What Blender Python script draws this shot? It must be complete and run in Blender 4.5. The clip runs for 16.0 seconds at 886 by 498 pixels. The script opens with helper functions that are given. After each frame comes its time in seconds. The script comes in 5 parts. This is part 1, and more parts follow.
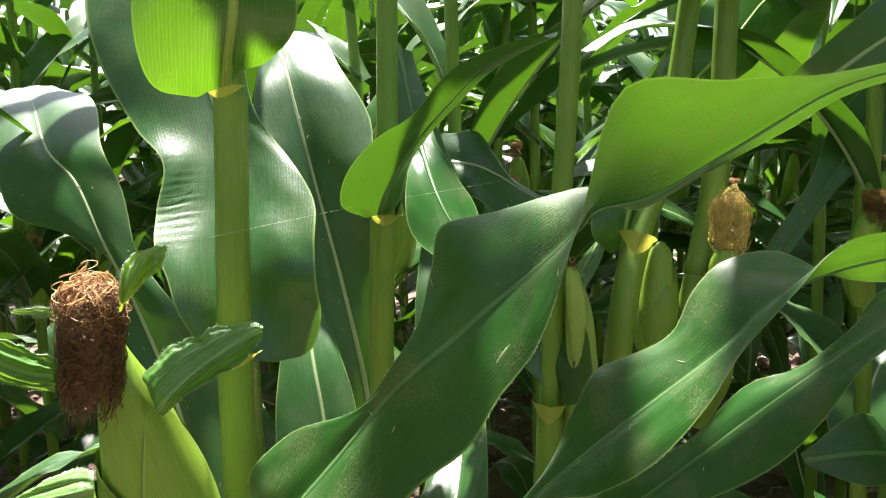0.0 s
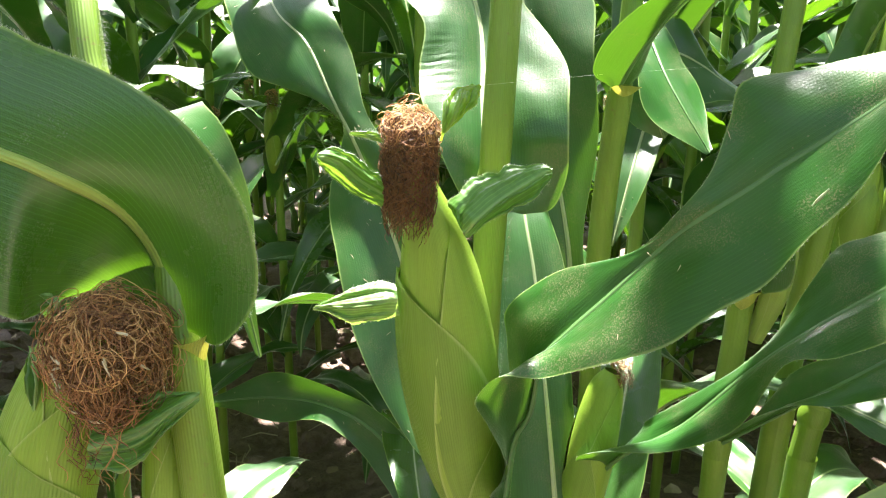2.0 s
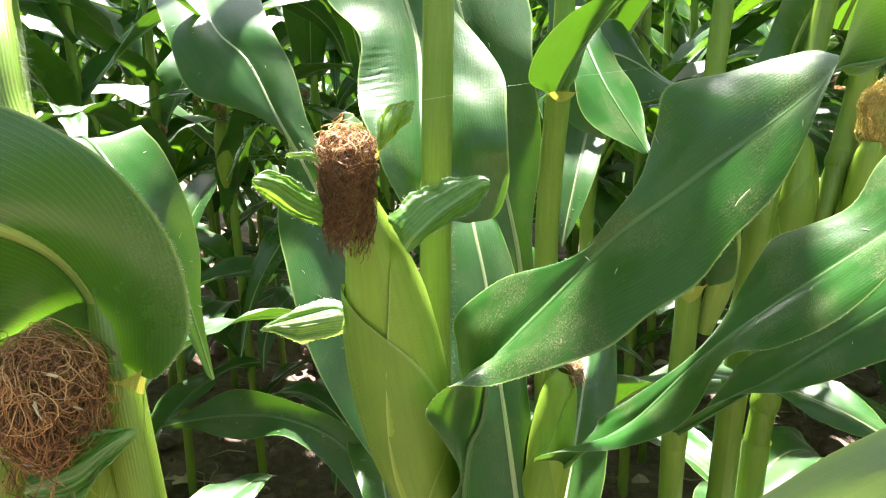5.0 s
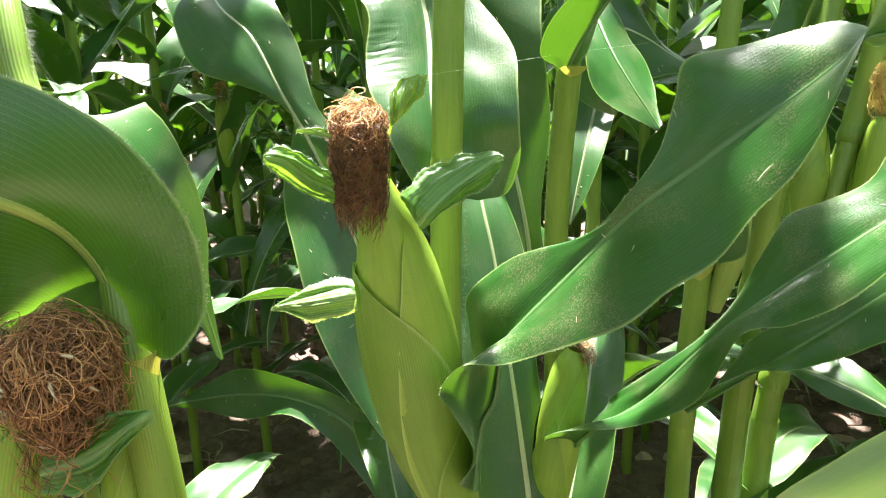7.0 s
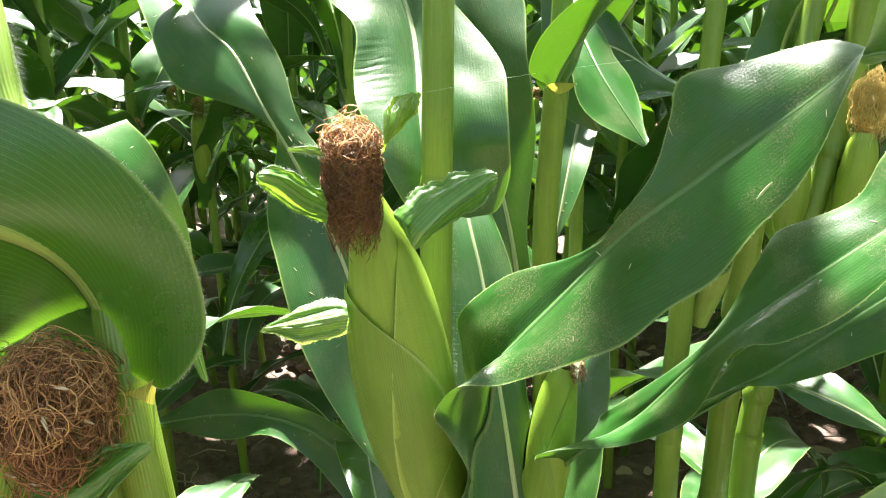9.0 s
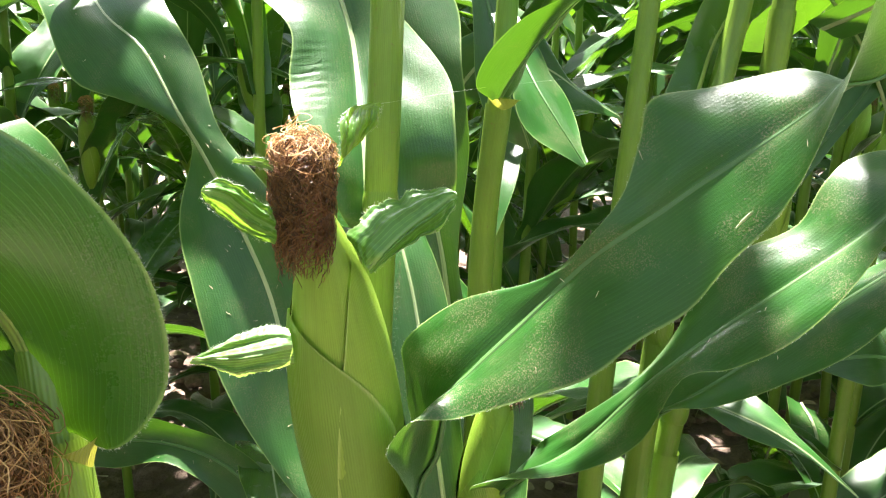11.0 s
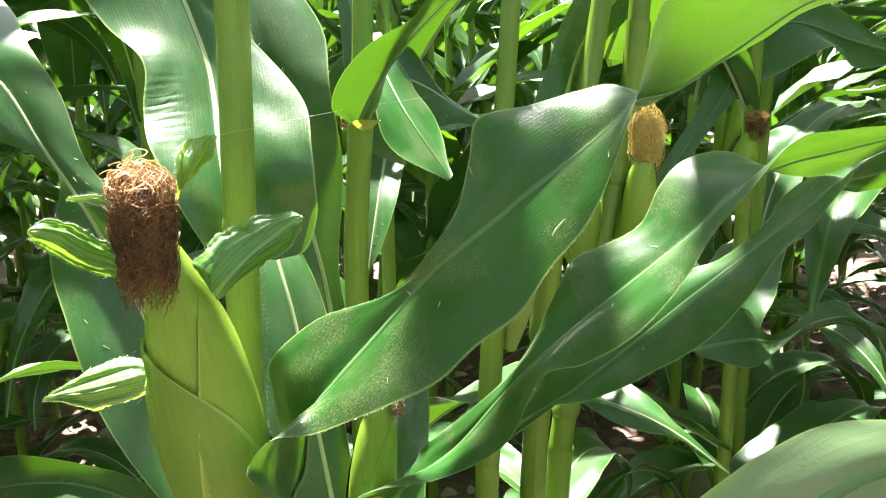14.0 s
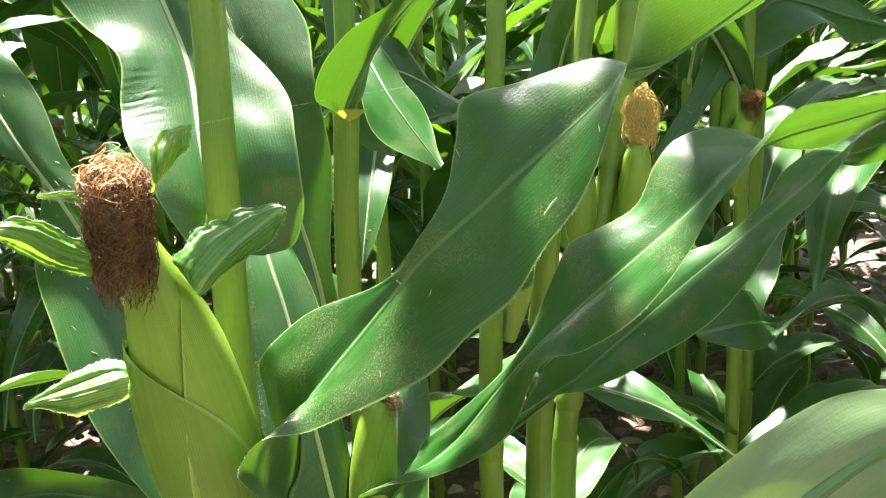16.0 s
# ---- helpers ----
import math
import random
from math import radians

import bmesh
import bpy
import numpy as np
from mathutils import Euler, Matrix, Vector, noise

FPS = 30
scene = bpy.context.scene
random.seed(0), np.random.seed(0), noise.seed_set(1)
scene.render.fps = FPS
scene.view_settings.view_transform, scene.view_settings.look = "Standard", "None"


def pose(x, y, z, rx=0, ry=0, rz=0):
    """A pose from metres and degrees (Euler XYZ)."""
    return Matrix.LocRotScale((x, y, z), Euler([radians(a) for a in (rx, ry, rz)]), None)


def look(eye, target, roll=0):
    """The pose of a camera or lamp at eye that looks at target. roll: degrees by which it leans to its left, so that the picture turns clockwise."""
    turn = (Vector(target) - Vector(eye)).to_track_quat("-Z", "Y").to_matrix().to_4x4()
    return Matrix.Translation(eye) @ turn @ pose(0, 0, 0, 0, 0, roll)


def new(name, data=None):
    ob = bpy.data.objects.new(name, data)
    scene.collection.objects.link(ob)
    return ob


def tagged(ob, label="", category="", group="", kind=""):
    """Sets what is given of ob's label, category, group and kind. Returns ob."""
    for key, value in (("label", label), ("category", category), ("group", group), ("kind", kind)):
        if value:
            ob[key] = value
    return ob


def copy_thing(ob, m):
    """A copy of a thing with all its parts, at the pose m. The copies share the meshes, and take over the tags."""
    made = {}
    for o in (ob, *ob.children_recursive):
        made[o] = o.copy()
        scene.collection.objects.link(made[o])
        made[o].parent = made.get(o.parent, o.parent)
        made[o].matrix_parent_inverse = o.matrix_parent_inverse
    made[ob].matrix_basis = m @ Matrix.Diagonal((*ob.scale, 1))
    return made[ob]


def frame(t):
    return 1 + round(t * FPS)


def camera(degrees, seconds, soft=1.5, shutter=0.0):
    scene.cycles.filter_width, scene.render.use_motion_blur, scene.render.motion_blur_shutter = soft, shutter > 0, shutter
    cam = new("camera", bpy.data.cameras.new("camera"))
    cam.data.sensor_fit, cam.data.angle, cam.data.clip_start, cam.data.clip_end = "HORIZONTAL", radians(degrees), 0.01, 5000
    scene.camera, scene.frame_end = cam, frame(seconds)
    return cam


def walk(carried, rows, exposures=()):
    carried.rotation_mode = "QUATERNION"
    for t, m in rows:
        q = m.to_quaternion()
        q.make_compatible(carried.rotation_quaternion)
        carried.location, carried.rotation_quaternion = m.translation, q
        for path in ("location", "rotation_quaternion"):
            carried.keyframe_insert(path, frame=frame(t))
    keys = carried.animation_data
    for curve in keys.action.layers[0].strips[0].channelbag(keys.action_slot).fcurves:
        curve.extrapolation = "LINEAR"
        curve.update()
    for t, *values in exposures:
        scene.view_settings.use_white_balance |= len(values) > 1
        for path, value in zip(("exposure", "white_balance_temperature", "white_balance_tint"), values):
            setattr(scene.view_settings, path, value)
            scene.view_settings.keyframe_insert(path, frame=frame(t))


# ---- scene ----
cam = camera(60.3, 16.0, soft=1.15)
PATH = [
    (0, (0.037, 0.05, 1.143), (-0.108, 2.027, 0.879), -1.8),
    (0.5, (0.027, 0.033, 1.127), (-0.324, 1.961, 0.729), -1.1),
    (1, (0.016, -0.001, 1.114), (-0.397, 1.898, 0.64), 0.3),
    (1.5, (-0.038, 0.007, 1.105), (-0.44, 1.902, 0.611), 1.1),
    (2, (-0.077, -0.012, 1.108), (-0.467, 1.888, 0.619), 1.4),
    (2.5, (-0.074, -0.044, 1.101), (-0.441, 1.86, 0.611), 1.5),
    (3, (-0.065, -0.03, 1.106), (-0.406, 1.884, 0.636), 0.5),
    (3.5, (-0.051, -0.019, 1.116), (-0.365, 1.898, 0.641), -0.6),
    (6, (-0.068, -0.009, 1.117), (-0.363, 1.906, 0.623), -1.0),
    (6.5, (-0.068, -0.005, 1.116), (-0.367, 1.904, 0.601), -1.1),
    (7, (-0.072, -0.007, 1.114), (-0.368, 1.897, 0.578), -1.2),
    (7.5, (-0.076, -0.007, 1.111), (-0.372, 1.894, 0.563), -1.1),
    (8, (-0.073, -0.004, 1.112), (-0.359, 1.9, 0.571), -1.3),
    (10.5, (-0.123, 0.005, 1.119), (-0.157, 1.952, 0.665), 1.1),
    (11, (-0.13, 0.034, 1.114), (-0.073, 1.977, 0.643), 1.9),
    (11.5, (-0.132, 0.031, 1.118), (-0.028, 1.971, 0.644), 1.9),
    (12, (-0.114, 0.022, 1.112), (-0.025, 1.965, 0.65), 1.0),
    (12.5, (-0.109, 0.005, 1.107), (-0.008, 1.951, 0.657), 0.1),
    (13, (-0.114, 0.008, 1.114), (0.007, 1.949, 0.647), 0.5),
    (13.5, (-0.094, 0.001, 1.103), (0.044, 1.948, 0.668), -0.3),
    (14, (-0.081, 0.009, 1.124), (0.168, 1.944, 0.682), -0.5),
    (14.5, (-0.052, 0.02, 1.115), (0.206, 1.955, 0.682), -2.1),
    (15, (-0.064, 0.014, 1.112), (0.194, 1.949, 0.676), -2.2),
    (15.5, (-0.064, 0.023, 1.114), (0.181, 1.956, 0.664), -2.7),
    (16, (-0.073, 0.023, 1.113), (0.176, 1.957, 0.666), -2.7),
]
walk(cam, [(t, look(eye, target, roll)) for t, eye, target, roll in PATH],
     [(0.0, 2.18, 6450, 15), (0.6, 2.60, 6450, 15), (1.2, 2.92, 6450, 15), (3.5, 2.96, 6450, 15), (8.0, 2.94, 6450, 15), (11.0, 2.95, 6450, 14), (14.0, 2.93, 6450, 14), (16.0, 2.91, 6450, 14)])

# ---- sky and sun ----
SUN_ELEV, SUN_AZIM = 69.0, -14.0      # degrees; azimuth from +y towards +x
world = bpy.data.worlds.new("sky")
scene.world = world
world.use_nodes = True
wn = world.node_tree.nodes
sky = wn.new("ShaderNodeTexSky")
sky.sky_type = "NISHITA"
sky.sun_disc = False
sky.sun_elevation, sky.sun_rotation = radians(SUN_ELEV), radians(SUN_AZIM)
sky.air_density, sky.dust_density = 1.0, 2.0
wn["Background"].inputs["Strength"].default_value = 0.075
haze = wn.new("ShaderNodeMix")          # thin white cloud over the blue
haze.data_type, haze.inputs[0].default_value = "RGBA", 0.5
haze.inputs[7].default_value = (2.2, 2.2, 2.1, 1.0)
world.node_tree.links.new(sky.outputs["Color"], haze.inputs[6])
world.node_tree.links.new(haze.outputs[2], wn["Background"].inputs["Color"])
sun_data = bpy.data.lights.new("sun", "SUN")
sun_data.energy, sun_data.angle, sun_data.color = 5.0, radians(1.6), (1.0, 0.96, 0.90)
sun = new("sun", sun_data)
ce = math.cos(radians(SUN_ELEV))
sun_from = Vector((ce * math.sin(radians(SUN_AZIM)), ce * math.cos(radians(SUN_AZIM)), math.sin(radians(SUN_ELEV))))
sun.matrix_world = look(sun_from * 20, (0, 0, 0))


# ---- materials ----
class Nodes:
    """A short way to write node trees."""

    def __init__(self, name):
        self.m = bpy.data.materials.new(name)
        self.m.use_nodes = True
        self.t = self.m.node_tree
        self.out = self.t.nodes["Material Output"]
        self.b = self.t.nodes["Principled BSDF"]

    def add(self, kind, **ins):
        n = self.t.nodes.new("ShaderNode" + kind)
        for k, v in ins.items():
            self.set(n, k, v)
        return n

    def set(self, n, key, v):
        sock = n.inputs[int(key[1:])] if key[0] == "i" and key[1:].isdigit() else n.inputs[key.replace("_", " ")]
        if isinstance(v, bpy.types.NodeSocket):
            self.t.links.new(v, sock)
        else:
            sock.default_value = v

    def math(self, op, a, b=0.0, c=0.0):
        n = self.add("Math", i0=a, i1=b, i2=c)
        n.operation = op
        return n.outputs[0]

    def mix(self, fac, a, b, kind="MIX"):
        n = self.t.nodes.new("ShaderNodeMix")
        n.data_type, n.blend_type = "RGBA", kind
        for i, v in ((0, fac), (6, a), (7, b)):
            if isinstance(v, bpy.types.NodeSocket):
                self.t.links.new(v, n.inputs[i])
            else:
                n.inputs[i].default_value = v if i == 0 else (*v, 1.0)
        return n.outputs[2]

    def ramp(self, fac, lo, hi):
        n = self.t.nodes.new("ShaderNodeMapRange")
        n.inputs[1].default_value, n.inputs[2].default_value = lo, hi
        self.t.links.new(fac, n.inputs[0])
        return n.outputs[0]

    def noise(self, vec, scale, detail=4.0, rough=0.55):
        return self.add("TexNoise", Vector=vec, Scale=scale, Detail=detail, Roughness=rough).outputs["Fac"]

    def uv(self, layer):
        n = self.t.nodes.new("ShaderNodeUVMap")
        n.uv_map = layer
        return n.outputs[0]

    def split(self, v):
        n = self.add("SeparateXYZ", Vector=v)
        return n.outputs[0], n.outputs[1]

    def bump(self, height, strength, dist):
        return self.add("Bump", Height=height, Strength=strength, Distance=dist).outputs["Normal"]


def leaf_material(name, top, deep, glow, rough=0.36, dust=0.5, thin=0.36, vein=1.0, ribs=(0.30, 0.38, 0.18), wax=0.037, relief=0.21):
    """A grass-like blade: parallel veins, a waxy sheen, dust specks, and light that comes through it."""
    n = Nodes(name)
    across, along = n.split(n.uv("metric"))
    pos = n.add("TexCoord").outputs["Object"]
    rnd = n.add("ObjectInfo").outputs["Random"]
    stretch = n.add("CombineXYZ", X=n.math("MULTIPLY", across, 1.0), Y=n.math("MULTIPLY", along, 0.05), Z=rnd).outputs[0]
    streak = n.noise(stretch, 700.0, 3.0)
    broad = n.noise(pos, 9.0, 4.0)
    veins = n.math("SINE", n.math("MULTIPLY", across, 2 * math.pi / 0.0026))
    fine = n.math("SINE", n.math("MULTIPLY", across, 2 * math.pi / 0.0009))
    vein_line = n.ramp(veins, 0.82, 0.98)
    col = n.mix(n.ramp(broad, 0.3, 0.72), top, deep)
    col = n.mix(n.math("MULTIPLY", n.ramp(streak, 0.35, 0.7), 0.45 * min(1.0, vein + 0.2)), col, [min(1, c * 1.5 + 0.01) for c in top])
    col = n.mix(n.math("MULTIPLY", vein_line, 0.22 * vein), col, [min(1, c * 2.0 + 0.015) for c in top])
    rib = n.math("SUBTRACT", 1.0, n.ramp(n.math("ABSOLUTE", across), 0.0010, 0.0022))
    col = n.mix(n.math("MULTIPLY", rib, 0.8), col, ribs)
    edge = n.t.nodes.new("ShaderNodeAttribute")
    edge.attribute_name = "span"
    rim = n.math("MULTIPLY", n.ramp(edge.outputs["Fac"], 0.968, 0.99), 0.8)
    col = n.mix(rim, col, (0.22, 0.32, 0.09))
    speck = n.math("MULTIPLY", n.ramp(n.noise(pos, 1100.0, 2.0), 0.53, 0.60), n.ramp(n.noise(pos, 24.0, 4.0), 0.47, 0.64))
    flake = n.math("MULTIPLY", n.ramp(n.noise(pos, 420.0, 2.0), 0.71, 0.74), n.ramp(n.noise(pos, 11.0, 2.0), 0.44, 0.6))
    film = n.math("MULTIPLY", n.ramp(n.noise(pos, 16.0, 5.0), 0.5, 0.8), 0.16)
    dirt = n.math("MINIMUM", n.math("ADD", n.math("MULTIPLY", n.math("MAXIMUM", speck, flake), dust), n.math("MULTIPLY", film, dust)), 0.85)
    col = n.mix(n.math("MULTIPLY", dirt, 0.5), col, (0.32, 0.27, 0.16))
    height = n.math("ADD", n.math("MULTIPLY", n.math("MULTIPLY", veins, streak), 0.28), n.math("MULTIPLY", fine, 0.10))
    height = n.math("ADD", height, n.math("ADD", n.math("MULTIPLY", streak, 0.9), n.math("MULTIPLY", n.noise(pos, 800.0, 2.0), 1.5)))
    height = n.math("ADD", height, n.math("MULTIPLY", n.noise(pos, 45.0, 3.0), 2.0))
    normal = n.bump(height, relief, 0.0006)
    lit = n.mix(n.math("MULTIPLY", vein_line, 0.35 * vein), glow, [min(1, c * 1.4 + 0.03) for c in glow])
    lit = n.mix(n.math("MULTIPLY", n.ramp(streak, 0.3, 0.7), 0.4 * min(1.0, vein + 0.1)), lit, [c * 0.55 for c in glow])
    lit = n.mix(n.math("MULTIPLY", dirt, 0.5), lit, (0.05, 0.06, 0.02))
    df = n.add("BsdfDiffuse", Color=col, Normal=normal)
    tr = n.add("BsdfTranslucent", Color=lit, Normal=normal)
    gl = n.add("BsdfGlossy", Color=(1, 1, 1, 1), Normal=normal)
    n.set(gl, "Roughness", n.math("ADD", n.math("MULTIPLY", n.noise(pos, 30.0, 3.0), 0.16), n.math("ADD", n.math("MULTIPLY", dirt, 0.10), rough - 0.08)))
    graze = n.add("LayerWeight", Blend=0.5, Normal=normal).outputs["Facing"]
    fres = n.math("ADD", wax, n.math("MULTIPLY", n.math("POWER", graze, 5.0), 0.6))
    mx = n.add("MixShader", i0=thin)
    n.t.links.new(df.outputs[0], mx.inputs[1])
    n.t.links.new(tr.outputs[0], mx.inputs[2])
    coat = n.add("MixShader", i0=n.math("MULTIPLY", fres, n.math("SUBTRACT", 1.2, n.math("MULTIPLY", dirt, 0.35))))
    n.t.links.new(mx.outputs[0], coat.inputs[1])
    n.t.links.new(gl.outputs[0], coat.inputs[2])
    n.t.links.new(coat.outputs[0], n.out.inputs["Surface"])
    return n.m


def stem_material(name, a, b, pitch=0.0016, rough=0.42, scuff=(0.20, 0.13, 0.05), scuffs=0.5, thin=0.0, glow=(0.4, 0.5, 0.08), relief=0.45):
    """Ribbed stalk, sheath or husk: lengthwise ribs, soft mottling and brown scuffs."""
    n = Nodes(name)
    across, along = n.split(n.uv("metric"))
    pos = n.add("TexCoord").outputs["Object"]
    stretch = n.add("CombineXYZ", X=across, Y=n.math("MULTIPLY", along, 0.04), Z=0.0).outputs[0]
    streak = n.noise(stretch, 420.0, 4.0)
    ribs = n.math("SINE", n.math("ADD", n.math("MULTIPLY", across, 2 * math.pi / pitch), n.math("MULTIPLY", streak, 2.0)))
    col = n.mix(n.ramp(n.noise(pos, 14.0, 4.0), 0.3, 0.7), a, b)
    col = n.mix(n.math("MULTIPLY", n.ramp(streak, 0.35, 0.75), 0.5), col, [c * 0.62 for c in a])
    col = n.mix(n.math("MULTIPLY", n.ramp(ribs, 0.2, 1.0), 0.25), col, [min(1, c * 1.4) for c in b])
    edge = n.t.nodes.new("ShaderNodeAttribute")
    edge.attribute_name = "span"
    col = n.mix(n.math("MULTIPLY", n.ramp(edge.outputs["Fac"], 0.95, 0.985), 0.4), col, (0.46, 0.55, 0.20))
    mark = n.math("MULTIPLY", n.ramp(n.noise(pos, 210.0, 3.0), 0.66, 0.74), scuffs)
    col = n.mix(mark, col, scuff)
    n.set(n.b, "Base_Color", col)
    n.set(n.b, "Roughness", n.math("ADD", n.math("MULTIPLY", streak, 0.22), rough - 0.1))
    n.set(n.b, "Specular_IOR_Level", 0.45)
    n.set(n.b, "Subsurface_Weight", 0.10)
    n.set(n.b, "Subsurface_Radius", (0.004, 0.006, 0.001))
    normal = n.bump(n.math("ADD", ribs, n.math("MULTIPLY", streak, 2.0)), relief, 0.0004)
    n.set(n.b, "Normal", normal)
    if thin:
        tr = n.add("BsdfTranslucent", Color=(*glow, 1.0), Normal=normal)
        mx = n.add("MixShader", i0=thin)
        n.t.links.new(n.b.outputs[0], mx.inputs[1])
        n.t.links.new(tr.outputs[0], mx.inputs[2])
        n.t.links.new(mx.outputs[0], n.out.inputs["Surface"])
    return n.m


def strand_material(name, dark, light, rough=0.5):
    n = Nodes(name)
    rnd = n.add("NewGeometry").outputs["Random Per Island"]
    pos = n.add("TexCoord").outputs["Object"]
    col = n.mix(rnd, dark, light)
    col = n.mix(n.math("MULTIPLY", n.noise(pos, 120.0, 3.0), 0.5), col, dark)
    n.set(n.b, "Base_Color", col)
    n.set(n.b, "Roughness", rough)
    n.set(n.b, "Specular_IOR_Level", 0.4)
    return n.m


def soil_material():
    n = Nodes("soil")
    pos = n.add("TexCoord").outputs["Object"]
    big, small, grit = n.noise(pos, 3.0, 5.0), n.noise(pos, 22.0, 6.0, 0.65), n.noise(pos, 160.0, 4.0)
    col = n.mix(n.ramp(big, 0.35, 0.65), (0.115, 0.072, 0.052), (0.205, 0.14, 0.103))
    col = n.mix(n.ramp(small, 0.4, 0.7), col, (0.29, 0.21, 0.16))
    col = n.mix(n.math("MULTIPLY", n.ramp(grit, 0.55, 0.7), 0.5), col, (0.06, 0.035, 0.025))
    n.set(n.b, "Base_Color", col)
    n.set(n.b, "Roughness", 0.95)
    n.set(n.b, "Normal", n.bump(n.math("ADD", small, n.math("MULTIPLY", grit, 0.4)), 0.9, 0.02))
    return n.m


LEAF = leaf_material("leaf", (0.0190, 0.084, 0.0110), (0.0100, 0.050, 0.008), (0.17, 0.44, 0.014), 0.36, 0.6, 0.12, 0.8)
LEAF_DUSTY = leaf_material("leaf_dusty", (0.0170, 0.080, 0.0100), (0.0105, 0.055, 0.0075), (0.17, 0.42, 0.014), 0.32, 1.3, 0.15, 0.9, (0.080, 0.175, 0.045), 0.027)
LEAF_YOUNG = leaf_material("leaf_young", (0.022, 0.075, 0.012), (0.013, 0.050, 0.009), (0.21, 0.50, 0.012), 0.26, 0.25, 0.22, 1.6)
# pale base colours hold the sunlit gloss of this close leaf
LEAF_NEAR_SUNLIT = leaf_material("leaf_near_sunlit", (0.140, 0.215, 0.095), (0.110, 0.180, 0.080), (0.22, 0.45, 0.03), 0.34, 0.5, 0.13, 0.15, (0.12, 0.21, 0.08), relief=0.06)
HUSK_BLADE = leaf_material("husk_blade", (0.070, 0.19, 0.022), (0.038, 0.12, 0.015), (0.30, 0.54, 0.03), 0.42, 0.1, 0.24, 2.2, (0.26, 0.40, 0.12))
HUSK_TIP = leaf_material("husk_tip", (0.085, 0.21, 0.020), (0.050, 0.15, 0.014), (0.46, 0.70, 0.03), 0.42, 0.1, 0.50, 1.6, (0.26, 0.40, 0.10))
HUSK_TORN = leaf_material("husk_torn", (0.15, 0.28, 0.07), (0.06, 0.17, 0.03), (0.40, 0.60, 0.08), 0.45, 0.1, 0.30, 3.0, (0.30, 0.42, 0.14))
RIB_PALE = stem_material("rib_pale", (0.40, 0.46, 0.26), (0.30, 0.40, 0.18), 0.0009, 0.4, scuffs=0.8)
RIB_GREEN = stem_material("rib_green", (0.095, 0.200, 0.060), (0.075, 0.165, 0.050), 0.0009, 0.4, scuffs=0.05, relief=0.15)
RIB_LIME = stem_material("rib_lime", (0.30, 0.42, 0.08), (0.24, 0.36, 0.06), 0.0009, 0.4, scuffs=0.1)
STALK = stem_material("stalk", (0.185, 0.295, 0.030), (0.125, 0.230, 0.024), 0.0018, 0.36, relief=0.22)
SHEATH = stem_material("sheath", (0.215, 0.330, 0.034), (0.145, 0.260, 0.028), 0.0014, 0.36, relief=0.25)
HUSK = stem_material("husk", (0.250, 0.385, 0.036), (0.185, 0.315, 0.030), 0.0011, 0.42, (0.10, 0.13, 0.02), 0.22, relief=0.2)
HUSK_GREEN = stem_material("husk_green", (0.185, 0.315, 0.030), (0.130, 0.245, 0.025), 0.0011, 0.42, (0.10, 0.13, 0.02), 0.3, relief=0.3)
HUSK_PALE = stem_material("husk_pale", (0.36, 0.47, 0.10), (0.28, 0.40, 0.07), 0.0011, 0.45, scuffs=0.15)
COLLAR = stem_material("collar", (0.42, 0.47, 0.10), (0.32, 0.40, 0.07), 0.0011, 0.45, scuffs=0.2, thin=0.3, glow=(0.70, 0.64, 0.08))
SILK_BROWN = strand_material("silk_brown", (0.050, 0.018, 0.007), (0.36, 0.165, 0.055))
SILK_TAN = strand_material("silk_tan", (0.10, 0.040, 0.015), (0.62, 0.32, 0.12))
SILK_RED = strand_material("silk_red", (0.34, 0.150, 0.050), (0.84, 0.54, 0.22))
SILK_BLOND = strand_material("silk_blond", (0.52, 0.36, 0.08), (0.85, 0.68, 0.24))
HAIR = strand_material("hair", (0.62, 0.66, 0.50), (0.80, 0.82, 0.70))
ANTHER = strand_material("anther", (0.42, 0.36, 0.20), (0.72, 0.66, 0.45), 0.7)
STRAW = strand_material("straw", (0.22, 0.15, 0.09), (0.66, 0.55, 0.38), 0.8)
SOIL = soil_material()


# ---- builders ----
def part(name, mesh, material, parent=None, label=""):
    ob = new(name, mesh)
    mesh.materials.clear()
    mesh.materials.append(material)
    if parent:
        ob.parent = parent
    return tagged(ob, label)


def spline(points, per):
    """Points on a smooth curve through the given ones, per steps to each stretch."""
    p = np.array(points, float)
    p = np.vstack([2 * p[0] - p[1], p, 2 * p[-1] - p[-2]])
    out = []
    for i in range(1, len(p) - 2):
        for k in range(per):
            t = k / per
            out.append(0.5 * (2 * p[i] + (p[i + 1] - p[i - 1]) * t + (2 * p[i - 1] - 5 * p[i] + 4 * p[i + 1] - p[i + 2]) * t * t
                              + (3 * p[i] - p[i - 1] - 3 * p[i + 1] + p[i + 2]) * t ** 3))
    out.append(p[-2])
    return np.array(out)


